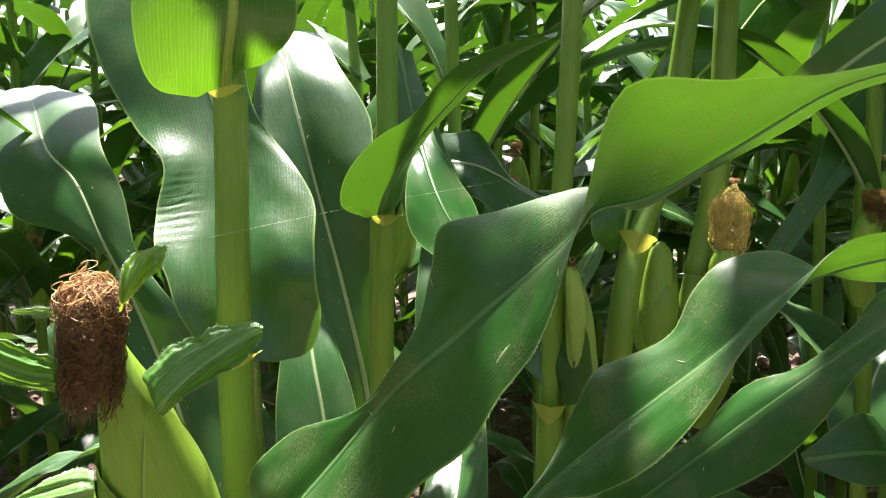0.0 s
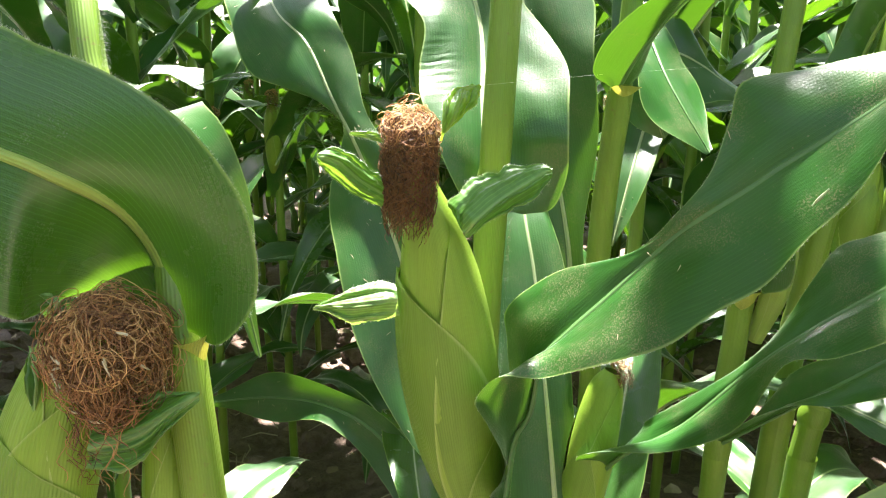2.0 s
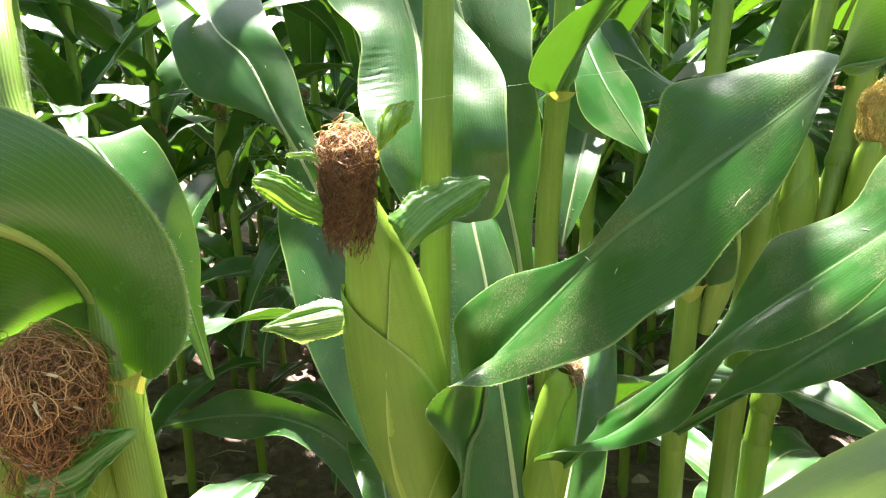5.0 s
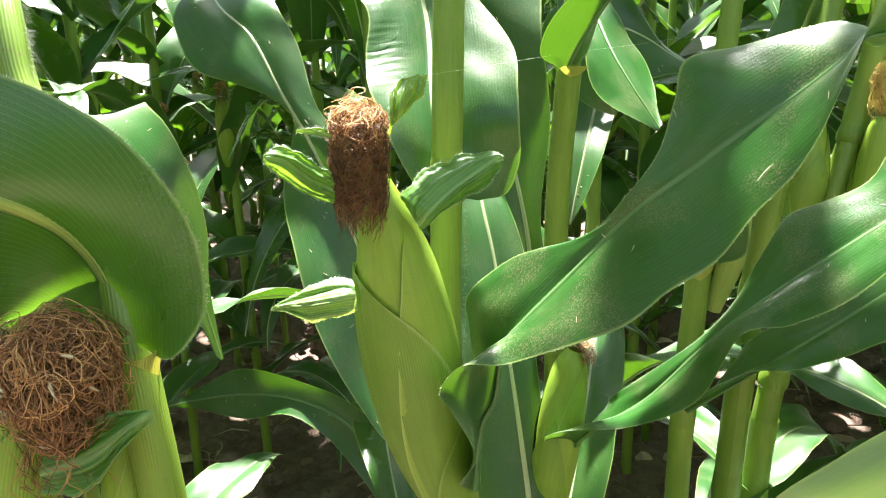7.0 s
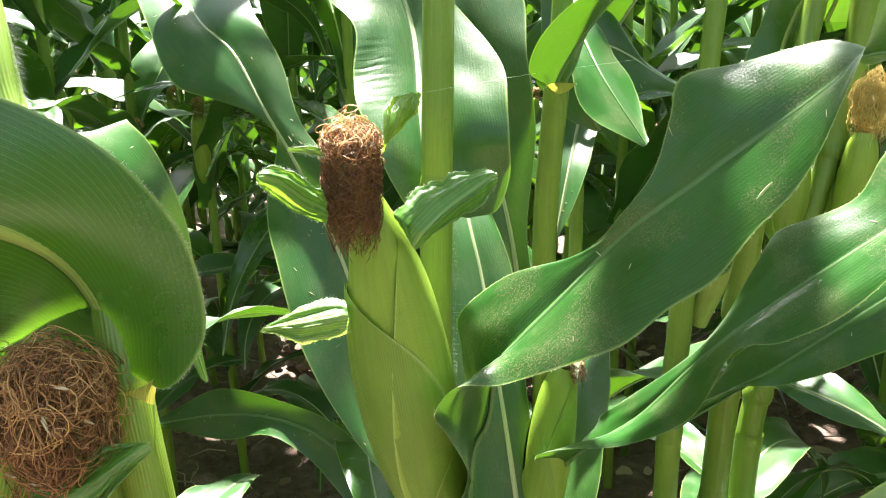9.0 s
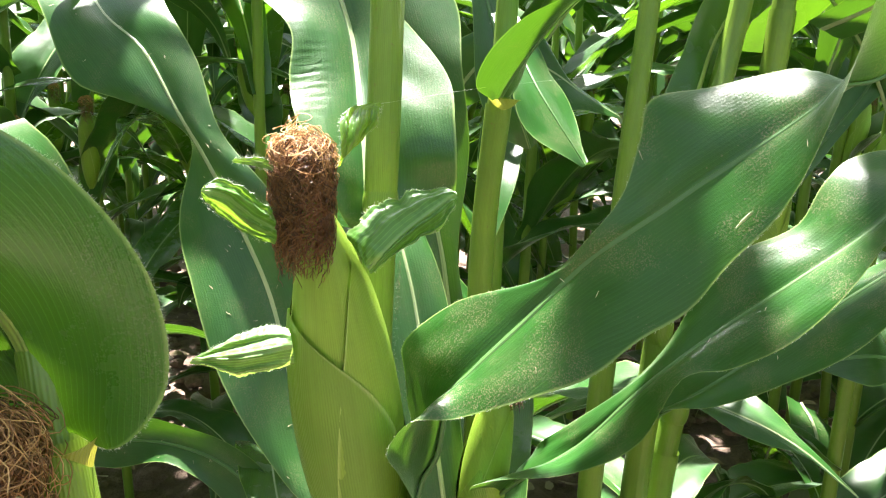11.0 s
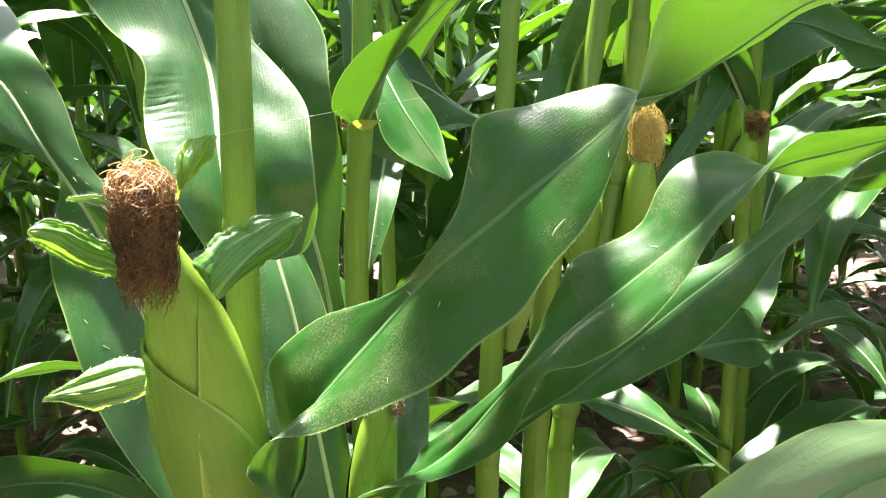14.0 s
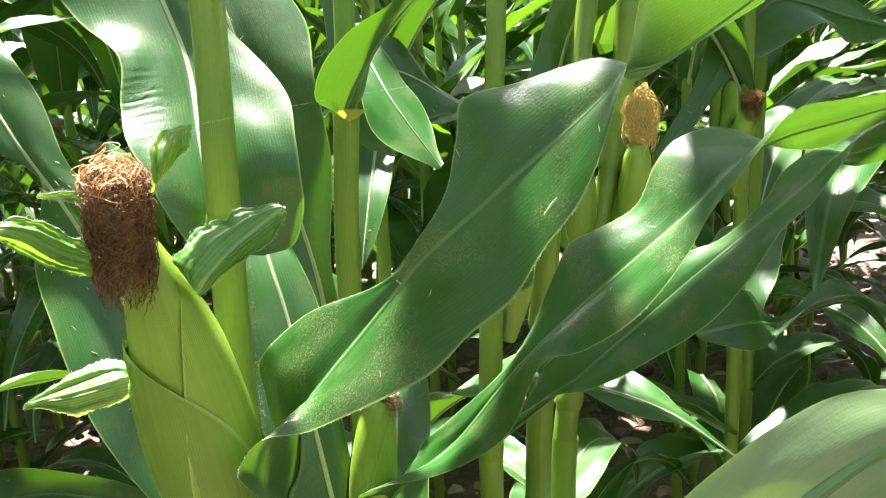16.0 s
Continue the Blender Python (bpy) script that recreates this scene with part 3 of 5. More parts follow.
BLADES['E'] = [
    (-0.063, 0.702, 0.691, 0.011, 0.009, -0.001, -0.011, -0.008, 0.006),
    (-0.04, 0.641, 0.759, 0.017, 0.021, 0.012, -0.035, -0.01, 0.002),
    (0.004, 0.615, 0.806, -0.022, 0.032, -0.011, -0.008, -0.023, -0.013),
    (0.038, 0.6, 0.853, -0.011, 0.02, -0.008, 0.009, -0.026, -0.021),
    (0.066, 0.585, 0.894, 0.002, 0.03, -0.004, 0.002, -0.022, -0.004),
    (0.098, 0.578, 0.925, -0.006, 0.035, 0.015, 0, -0.027, -0.02),
    (0.121, 0.573, 0.946, -0.014, 0.043, 0.026, 0.005, -0.033, -0.023),
    (0.148, 0.568, 0.97, -0.02, 0.044, 0.014, 0.005, -0.032, -0.021),
    (0.172, 0.566, 0.99, -0.01, 0.042, 0.013, 0.001, -0.03, -0.015),
    (0.193, 0.564, 1.009, -0.014, 0.048, 0.025, -0.004, -0.027, -0.008),
    (0.213, 0.565, 1.029, -0.012, 0.053, 0.023, -0.006, -0.026, -0.003),
    (0.236, 0.567, 1.045, 0.006, 0.052, 0.013, -0.01, -0.025, 0.004),
    (0.268, 0.574, 1.055, 0.011, 0.027, -0.013, -0.016, -0.027, 0.019),
    (0.314, 0.584, 1.062, 0.014, 0.02, -0.018, -0.015, -0.022, 0.017),
    (0.398, 0.602, 1.073, 0.014, 0.017, -0.01, -0.014, -0.017, 0.009),
    (0.51, 0.638, 1.069, 0.016, 0.016, -0.011, -0.016, -0.017, 0.008),
]
BLADES['F'] = [
    (0.079, 0.818, 0.695, 0.017, 0, 0.012, -0.011, -0.008, 0.005),
    (0.139, 0.775, 0.769, 0.001, 0.039, 0.015, -0.02, -0.018, 0.002),
    (0.169, 0.748, 0.808, -0.003, 0.044, 0.009, -0.004, -0.023, -0.015),
    (0.218, 0.732, 0.857, -0.008, 0.03, -0.001, -0.001, -0.035, -0.028),
    (0.262, 0.718, 0.901, -0.002, 0.032, 0.012, -0.003, -0.036, -0.038),
    (0.299, 0.71, 0.934, 0, 0.024, 0.002, 0.002, -0.032, -0.027),
    (0.339, 0.705, 0.968, 0.002, 0.024, 0.004, -0.007, -0.029, -0.016),
    (0.37, 0.701, 0.994, 0.001, 0.038, 0.008, -0.004, -0.028, -0.01),
    (0.4, 0.703, 1.019, 0.012, 0.045, 0, -0.009, -0.028, 0),
    (0.44, 0.711, 1.024, 0.008, 0.023, -0.023, -0.017, -0.021, 0.021),
    (0.546, 0.731, 1.045, 0.014, 0.015, -0.017, -0.022, -0.023, 0.022),
]
BLADES['A1'] = [
    (-0.163, 0.599, 0.986, -0.022, 0.003, 0.005, 0.026, 0.018, -0.005),
    (-0.17, 0.605, 1, -0.02, -0.009, 0.001, 0.054, 0.029, -0.016),
    (-0.173, 0.616, 1.025, -0.031, -0.022, 0.003, 0.068, 0.02, -0.014),
    (-0.176, 0.63, 1.048, -0.037, -0.028, 0.002, 0.072, -0.007, -0.006),
    (-0.181, 0.65, 1.075, -0.047, -0.033, 0, 0.075, -0.019, -0.004),
    (-0.186, 0.675, 1.103, -0.05, -0.032, -0.001, 0.074, -0.013, 0),
    (-0.194, 0.7, 1.139, -0.046, -0.029, -0.002, 0.055, -0.008, 0),
    (-0.209, 0.719, 1.18, -0.065, -0.023, -0.011, 0.038, -0.007, -0.002),
    (-0.228, 0.741, 1.231, -0.086, -0.019, -0.003, 0.042, -0.005, -0.007),
    (-0.247, 0.773, 1.296, -0.091, -0.016, 0, 0.051, 0.002, -0.007),
    (-0.26, 0.795, 1.34, -0.055, -0.01, 0, 0.031, 0.001, -0.004),
    (-0.271, 0.812, 1.374, -0.007, -0.001, 0, 0.004, 0, -0.001),
]
BLADES['A2'] = [
    (-0.139, 0.549, 1.188, -0.02, -0.002, -0.007, 0.013, 0.008, 0.012),
    (-0.13, 0.531, 1.204, -0.049, -0.001, -0.017, 0.02, 0.011, -0.004),
    (-0.122, 0.519, 1.222, -0.062, 0, -0.008, 0.036, 0.007, -0.006),
    (-0.117, 0.513, 1.247, -0.063, 0, 0, 0.036, 0.007, -0.007),
    (-0.116, 0.516, 1.286, -0.048, -0.003, 0.005, 0.034, 0.002, -0.004),
    (-0.126, 0.535, 1.36, -0.031, -0.002, 0.001, 0.028, 0.001, -0.005),
    (-0.151, 0.6, 1.47, -0.013, -0.001, 0, 0.013, 0.001, 0),
]
BLADES['I'] = [
    (-0.196, 0.629, 0.715, -0.009, 0.01, -0.004, 0.007, 0.009, -0.003),
    (-0.221, 0.669, 0.749, -0.029, -0.011, -0.006, 0.026, -0.006, 0.021),
    (-0.247, 0.705, 0.811, -0.064, -0.007, 0.007, 0.043, -0.004, 0.031),
    (-0.274, 0.745, 0.887, -0.073, -0.007, 0.006, 0.061, -0.01, 0.01),
    (-0.306, 0.771, 0.948, -0.066, 0.013, 0.001, 0.063, -0.012, -0.001),
    (-0.344, 0.797, 1.01, -0.024, 0.027, 0.025, 0.061, -0.026, -0.017),
    (-0.382, 0.822, 1.063, -0.055, 0.013, 0.004, 0.049, -0.017, -0.02),
    (-0.424, 0.857, 1.12, -0.073, -0.006, -0.033, 0.061, -0.015, -0.012),
    (-0.477, 0.898, 1.155, -0.067, 0.002, 0.001, 0.076, -0.022, 0.004),
    (-0.549, 0.997, 1.212, -0.06, 0.001, -0.002, 0.08, -0.002, 0.003),
    (-0.666, 1.164, 1.25, -0.023, 0.001, -0.001, 0.047, -0.001, 0.002),
]
BLADES['B1'] = [
    (-0.065, 0.703, 1.088, -0.009, -0.015, -0.002, 0.011, 0.014, 0.001),
    (-0.057, 0.69, 1.105, -0.033, -0.028, -0.006, 0.01, 0.029, -0.003),
    (-0.046, 0.682, 1.123, -0.035, -0.036, 0.003, 0.008, 0.042, 0.01),
    (-0.026, 0.675, 1.15, -0.027, -0.037, 0.001, 0.005, 0.053, 0.008),
    (-0.002, 0.668, 1.175, -0.02, -0.04, -0.005, 0.009, 0.053, 0.01),
    (0.031, 0.659, 1.204, -0.022, -0.039, -0.001, 0.013, 0.063, 0.013),
    (0.079, 0.668, 1.226, -0.008, -0.019, 0.001, 0.011, 0.031, 0.008),
]
BLADES['B2'] = [
    (-0.051, 0.901, 1.172, -0.009, 0.001, -0.003, 0.016, -0.002, 0.002),
    (-0.041, 0.851, 1.143, -0.012, 0, -0.005, 0.018, -0.002, 0.002),
    (-0.022, 0.797, 1.097, -0.027, -0.039, -0.003, 0.026, 0.039, 0.007),
    (-0.001, 0.766, 1.061, -0.029, -0.029, -0.009, 0.019, 0.04, 0.005),
    (0.022, 0.745, 1.026, -0.003, -0, -0.002, 0.002, 0, 0.004),
]
BLADES['K'] = [
    (-0.098, 0.81, 0.852, -0.024, -0.002, -0.005, 0.018, 0.001, -0.001),
    (-0.109, 0.819, 0.923, -0.039, -0.014, -0.008, 0.018, 0.001, -0.001),
    (-0.132, 0.84, 1.016, -0.039, -0.013, 0.003, 0.05, -0.005, 0.012),
    (-0.157, 0.86, 1.106, -0.048, -0.022, 0.014, 0.064, -0.015, 0.005),
    (-0.181, 0.889, 1.186, -0.044, -0.014, -0.005, 0.082, -0.005, -0.009),
    (-0.202, 0.926, 1.242, -0.031, -0.003, -0.009, 0.062, 0.004, -0.002),
    (-0.239, 1.01, 1.29, -0.013, 0.018, -0.011, 0.056, 0.004, -0.002),
    (-0.275, 1.16, 1.297, -0.008, -0.002, -0.008, 0.016, 0.001, -0.005),
]
BLADES['H'] = [
    (-0.725, 0.816, 0.923, -0.035, -0.004, 0.013, 0.054, 0.015, 0.015),
    (-0.575, 0.717, 1.027, -0.056, -0.008, 0.016, 0.066, 0.016, 0.007),
    (-0.491, 0.635, 1.05, -0.081, 0.01, 0.022, 0.059, -0.005, 0.012),
    (-0.424, 0.581, 1.011, -0.075, 0.005, 0.02, 0.047, -0.002, 0.014),
    (-0.386, 0.567, 0.967, -0.056, 0.008, 0.017, 0.027, 0.001, 0.004),
    (-0.368, 0.562, 0.911, -0.033, 0.01, 0.027, 0.008, 0.003, 0.005),
    (-0.354, 0.56, 0.852, -0.004, -0, 0.003, 0.002, 0.001, 0.001),
]
BLADES['G'] = [
    (-0.253, 0.274, 0.989, -0.004, 0.003, -0.004, 0.007, -0.003, 0.001),
    (-0.261, 0.281, 1.003, -0.012, 0.007, -0.018, 0.035, -0.02, -0.013),
    (-0.265, 0.277, 1.023, -0.027, 0.015, -0.033, 0.056, -0.016, -0.01),
    (-0.27, 0.268, 1.039, -0.035, 0.018, -0.044, 0.057, -0.006, 0.009),
    (-0.276, 0.257, 1.05, -0.033, 0.015, -0.052, 0.041, 0.005, 0.028),
    (-0.284, 0.245, 1.059, -0.023, 0.006, -0.061, 0.02, 0.014, 0.038),
    (-0.297, 0.237, 1.067, -0.001, -0.009, -0.061, 0.007, 0.013, 0.042),
    (-0.32, 0.231, 1.074, -0.004, -0.008, -0.056, 0.006, 0.017, 0.041),
    (-0.36, 0.226, 1.064, -0.002, -0.004, -0.029, 0.003, 0.012, 0.025),
    (-0.414, 0.233, 1.039, 0, -0.001, -0.004, 0.002, 0.002, 0.004),
]
BLADES['J'] = [
    (-0.006, 0.21, 0.924, -0.019, -0.006, 0.025, 0.026, 0.007, -0.025),
    (0.002, 0.192, 0.966, -0.015, -0.002, 0.021, 0.026, 0.008, -0.022),
    (0.014, 0.183, 0.985, -0.014, 0.003, 0.018, 0.023, 0.008, -0.022),
    (0.027, 0.183, 0.995, -0.013, 0.003, 0.02, 0.022, 0.007, -0.023),
    (0.044, 0.188, 1.002, -0.011, 0.004, 0.019, 0.023, 0.007, -0.024),
    (0.078, 0.204, 1.003, -0.008, 0.003, 0.017, 0.02, 0.007, -0.023),
    (0.146, 0.241, 0.985, -0.004, 0.003, 0.012, 0.007, -0.002, -0.012),
]
BLADES['low'] = [
    (-0.331, 1.094, 0.409, 0.024, 0.002, -0.009, -0.03, -0.016, -0.038),
    (-0.432, 1.145, 0.477, 0.043, -0.008, 0.02, -0.006, -0.014, -0.049),
    (-0.54, 1.181, 0.497, 0.035, -0.006, 0.032, 0.009, -0.025, -0.021),
    (-0.652, 1.209, 0.483, 0.011, 0.005, 0.051, 0.018, -0.017, -0.04),
    (-0.758, 1.233, 0.452, 0.004, 0.006, 0.018, 0.012, -0.001, -0.014),
    (-0.831, 1.263, 0.42, -0, 0.001, 0.006, 0.004, -0, -0.004),
]
BLADES['wavy'] = [
    (0.438, 1.053, 0.713, -0.004, 0.002, 0.008, 0.004, -0.002, -0.008),
    (0.515, 1.046, 0.727, 0.01, 0.039, 0.041, -0.017, -0.035, -0.03),
    (0.592, 1.083, 0.708, -0.004, 0.002, 0.009, -0.037, -0.048, -0.008),
    (0.664, 1.079, 0.731, 0.042, 0.052, 0.024, -0.064, -0.067, 0.03),
    (0.717, 1.071, 0.729, 0.051, 0.044, -0.003, -0.042, -0.069, 0.038),
    (0.788, 1.065, 0.65, 0.06, 0.028, 0.023, -0.064, -0.054, 0.044),
    (0.855, 1.055, 0.51, 0.038, -0.001, 0.017, -0.077, -0.026, 0.069),
    (0.922, 1.067, 0.372, 0.005, -0.001, -0, -0.01, 0.001, 0),
]
BLADES['pale'] = [
    (0.642, 1.437, 0.474, -0.029, 0.007, 0.013, 0.029, -0.007, -0.013),
    (0.65, 1.388, 0.444, -0.041, 0.018, 0.009, 0.061, -0.004, -0.029),
    (0.653, 1.352, 0.374, -0.045, 0.006, 0.002, 0.054, 0.008, -0.023),
    (0.635, 1.332, 0.274, -0.045, 0.006, 0.002, 0.06, 0.01, -0.013),
    (0.643, 1.328, 0.173, -0.023, 0.003, 0.001, 0.011, -0.002, -0),
]
BLADES['silver'] = [
    (-0.087, 1.095, 1.08, -0.023, -0, 0.012, 0.015, -0.002, -0.02),
    (-0.051, 1.052, 1.122, -0.031, 0.022, 0.027, 0.023, -0.024, -0.04),
    (0.002, 1.036, 1.121, -0.022, 0.024, 0.041, 0.007, -0.035, -0.041),
    (0.038, 1.036, 1.106, -0.021, 0.026, 0.055, -0.001, -0.037, -0.048),
    (0.073, 1.036, 1.083, -0.021, 0.021, 0.018, -0.001, -0.023, -0.02),
    (0.129, 1.056, 1.054, -0.004, 0, 0.004, 0.004, -0, -0.004),
]
BLADES['L2'] = [
    (-0.082, 1.019, 1.271, -0.011, -0.002, -0.007, 0.017, 0, -0.008),
    (-0.061, 0.959, 1.185, -0.02, 0, 0.014, 0.02, 0.002, 0.006),
    (-0.039, 0.909, 1.1, -0.035, -0.002, 0.001, 0.031, 0.024, 0.011),
    (-0.02, 0.893, 1.05, -0.032, -0.003, -0.005, 0.022, 0.014, 0.017),
    (-0.009, 0.901, 1.023, -0.006, -0, 0, 0.006, 0.001, 0.006),
]
BLADES['Dgreen'] = [
    (0.098, 0.87, 0.887, -0.007, -0.012, -0.009, 0.01, -0.023, -0.024),
    (0.083, 0.883, 0.916, -0.022, -0.003, -0.012, 0.049, -0.052, -0.035),
    (0.104, 0.898, 0.944, -0.025, 0.016, -0.017, 0.025, -0.06, -0.005),
    (0.119, 0.923, 0.971, -0.011, 0.019, -0.003, 0.007, -0.05, -0.003),
    (0.159, 0.984, 1.025, -0.004, 0.019, -0.006, 0.003, -0.03, 0),
]
BLADES['D1'] = [
    (0.182, 0.954, 1.018, -0.013, -0.002, -0.006, 0.033, 0.002, -0.001),
    (0.189, 0.959, 1.051, -0.046, -0.025, -0.01, 0.04, 0.02, -0.023),
    (0.207, 0.987, 1.096, -0.051, -0.026, -0.017, 0.04, 0.032, -0.01),
    (0.254, 1.052, 1.178, -0.047, -0.024, 0.001, 0.044, 0.034, -0),
    (0.344, 1.1, 1.264, -0.066, -0.003, 0.017, 0.046, 0.05, -0.026),
    (0.45, 1.221, 1.355, -0.04, 0.002, 0.034, 0.032, -0.002, -0.033),
    (0.603, 1.339, 1.397, -0.009, 0.001, 0.009, 0.009, -0.001, -0.009),
]
BLADES['Dtop'] = [
    (0.345, 1.237, 1.149, -0.038, -0.002, 0.01, 0.051, 0.004, -0.002),
    (0.372, 1.22, 1.238, -0.067, -0.024, 0.008, 0.11, 0.035, -0.026),
    (0.409, 1.216, 1.34, -0.105, -0.03, -0.016, 0.105, 0.021, -0.049),
    (0.451, 1.231, 1.428, -0.106, -0.008, -0.005, 0.089, 0.001, -0.043),
    (0.562, 1.355, 1.539, -0.053, -0.002, 0.01, 0.061, 0.001, -0.028),
]
BLADES['glare'] = [
    (0.376, 1.04, 1.173, -0.021, -0.001, 0.008, 0.028, 0.001, -0.011),
    (0.41, 0.975, 1.201, -0.026, 0, 0.017, 0.032, 0.001, -0.014),
    (0.461, 0.954, 1.241, -0.031, 0.001, 0.023, 0.024, -0.002, -0.032),
    (0.525, 0.963, 1.276, -0.031, 0.002, 0.032, 0.024, -0.003, -0.038),
    (0.627, 1.046, 1.306, -0.013, 0.001, 0.014, 0.013, -0.002, -0.021),
]
BLADES['Rhang'] = [
    (0.928, 1.514, 0.524, -0.012, 0.002, 0, 0.012, -0.002, -0),
    (0.898, 1.455, 0.429, -0.018, 0.003, 0.001, 0.016, -0.002, -0.001),
    (0.83, 1.409, 0.365, -0.027, 0.001, -0.011, 0.062, 0.021, 0.036),
    (0.804, 1.38, 0.311, -0.02, 0.002, -0.005, 0.028, -0, 0.016),
    (0.779, 1.373, 0.27, -0.004, 0, 0, 0.004, -0, 0.002),
]
BLADES['midR'] = [
    (0.904, 1.297, 1.157, -0.009, 0.003, 0.01, 0.014, -0.004, -0.01),
    (0.794, 1.265, 1.177, -0.025, 0.016, 0.057, 0.006, -0.011, -0.047),
    (0.662, 1.237, 1.206, -0.025, 0.012, 0.037, 0.071, -0.018, -0.039),
    (0.569, 1.187, 1.161, -0.043, 0.008, 0.01, 0.042, -0.014, -0.036),
    (0.501, 1.157, 1.077, -0.026, 0.004, 0.001, 0.027, -0.002, 0.008),
    (0.425, 1.145, 0.977, -0.017, 0.002, 0.001, 0.017, -0.002, -0.001),
    (0.374, 1.151, 0.881, -0.009, 0.001, 0, 0.009, -0.001, -0),
]
BLADES['fR'] = [
    (-0.16, 0.459, 0.998, -0.004, 0.005, 0.003, 0.001, 0.003, -0.004),
    (-0.151, 0.46, 1.008, -0.021, 0.012, 0.007, 0.005, 0.007, -0.004),
    (-0.139, 0.469, 1.019, -0.019, 0.016, 0.01, 0.006, 0.007, -0.008),
    (-0.124, 0.481, 1.029, -0.014, 0.014, 0.007, 0.005, 0.006, -0.012),
    (-0.114, 0.492, 1.035, -0.003, 0.011, 0.004, 0.001, 0.002, -0.009),
    (-0.109, 0.499, 1.035, 0, 0.003, 0.002, -0, 0.001, -0.004),
]
BLADES['fL'] = [
    (-0.21, 0.442, 1.024, -0, 0.001, -0.009, -0.003, 0.01, 0.006),
    (-0.217, 0.423, 1.034, -0.005, 0.005, -0.011, -0.001, 0.015, 0.006),
    (-0.226, 0.41, 1.046, -0.008, 0.004, -0.009, 0.001, 0.014, 0.005),
    (-0.232, 0.402, 1.05, -0.004, 0.003, -0.006, 0.001, 0.009, 0.005),
    (-0.237, 0.401, 1.051, -0, -0, -0.002, 0.001, 0.001, 0.002),
]
BLADES['fLL'] = [
    (-0.205, 0.464, 0.948, -0, 0.004, -0.013, -0.004, 0.009, 0.008),
    (-0.219, 0.459, 0.946, -0.003, 0.011, -0.017, -0.004, 0.018, 0.01),
    (-0.236, 0.46, 0.942, -0.006, 0.01, -0.017, -0.002, 0.018, 0.008),
    (-0.25, 0.464, 0.939, -0.004, 0.005, -0.008, -0.001, 0.01, 0.005),
    (-0.267, 0.469, 0.935, -0.001, -0.001, -0.001, 0.001, 0.001, 0.001),
]
BLADES['fT'] = [
    (-0.176, 0.46, 1.06, -0.001, -0.001, -0.004, 0.001, 0.006, 0.004),
    (-0.169, 0.454, 1.072, -0.007, 0.003, -0.004, 0.005, 0.011, 0.001),
    (-0.165, 0.458, 1.081, -0.012, 0.008, -0, 0.008, 0.012, -0.001),
    (-0.165, 0.47, 1.087, -0.008, 0.004, -0, 0.009, 0.006, -0),
    (-0.159, 0.477, 1.091, -0.002, -0, -0, 0.004, 0.001, 0),
]
BLADES['fS'] = [
    (-0.213, 0.459, 1.055, 0, -0.001, -0.002, -0, 0.001, 0.003),
    (-0.222, 0.453, 1.058, 0.001, -0, -0.002, 0.001, 0.001, 0.003),
    (-0.233, 0.447, 1.06, -0, -0, -0.001, 0.001, 0, 0.001),
]
BLADES['gf'] = [
    (-0.268, 0.227, 0.954, -0.004, 0.003, -0.011, -0.004, 0.007, 0.007),
    (-0.245, 0.227, 0.963, -0.004, 0.001, -0.015, -0.007, 0.008, 0.011),
    (-0.233, 0.232, 0.972, -0.003, 0.003, -0.009, -0.004, 0.007, 0.005),
    (-0.225, 0.24, 0.977, 0, -0.001, -0.003, 0, 0, 0.001),
]
BLADES['gf2'] = [
    (-0.29, 0.227, 0.968, -0.005, 0.003, -0.003, -0.001, 0.005, 0.001),
    (-0.288, 0.227, 0.981, -0.007, 0.003, -0.002, 0.001, 0.004, 0),
    (-0.294, 0.234, 0.992, -0.001, -0, -0, 0.001, 0, -0),
]
BLADES['gf3'] = [
    (-0.28, 0.236, 0.992, -0.004, 0.003, -0.002, -0.001, 0.004, -0.002),
    (-0.28, 0.236, 1.008, -0.006, 0.003, -0.001, 0.001, 0.002, -0.008),
    (-0.289, 0.24, 1.013, -0.003, -0.001, -0.001, 0.002, 0, -0),
]
BLADES['K2'] = [
    (-0.086, 0.646, 0.608, -0.034, -0.007, -0.004, 0.02, 0.005, 0.003),
    (-0.1, 0.677, 0.698, -0.053, -0.011, -0.004, 0.024, 0.005, 0.001),
    (-0.117, 0.709, 0.793, -0.051, -0.01, -0.001, 0.027, 0.005, 0.001),
    (-0.135, 0.75, 0.885, -0.045, -0.011, -0.007, 0.032, 0.006, 0.001),
    (-0.151, 0.782, 0.94, -0.031, -0.006, -0.001, 0.027, 0.005, 0.001),
    (-0.169, 0.835, 0.995, -0.013, -0.003, -0, 0.013, 0.003, 0),
]
BLADES['S2'] = [
    (0.002, 1.151, 1.12, -0.012, 0.003, 0.004, 0.012, -0.003, -0.004),
    (-0.012, 1.085, 1.075, -0.028, 0, 0.005, 0.034, -0.012, -0.01),
    (-0.025, 1.03, 1.026, -0.033, -0.005, 0.006, 0.024, -0.015, -0.007),
    (-0.038, 0.974, 0.979, -0.026, -0.006, 0.002, 0.022, -0.014, -0.004),
    (-0.049, 0.939, 0.929, -0.015, -0.003, 0.002, 0.013, -0.008, -0.003),
    (-0.057, 0.92, 0.888, -0.001, 0, 0.001, 0.001, 0, -0.001),
]
# blades: end
B = BLADES
rng = random.Random(7)

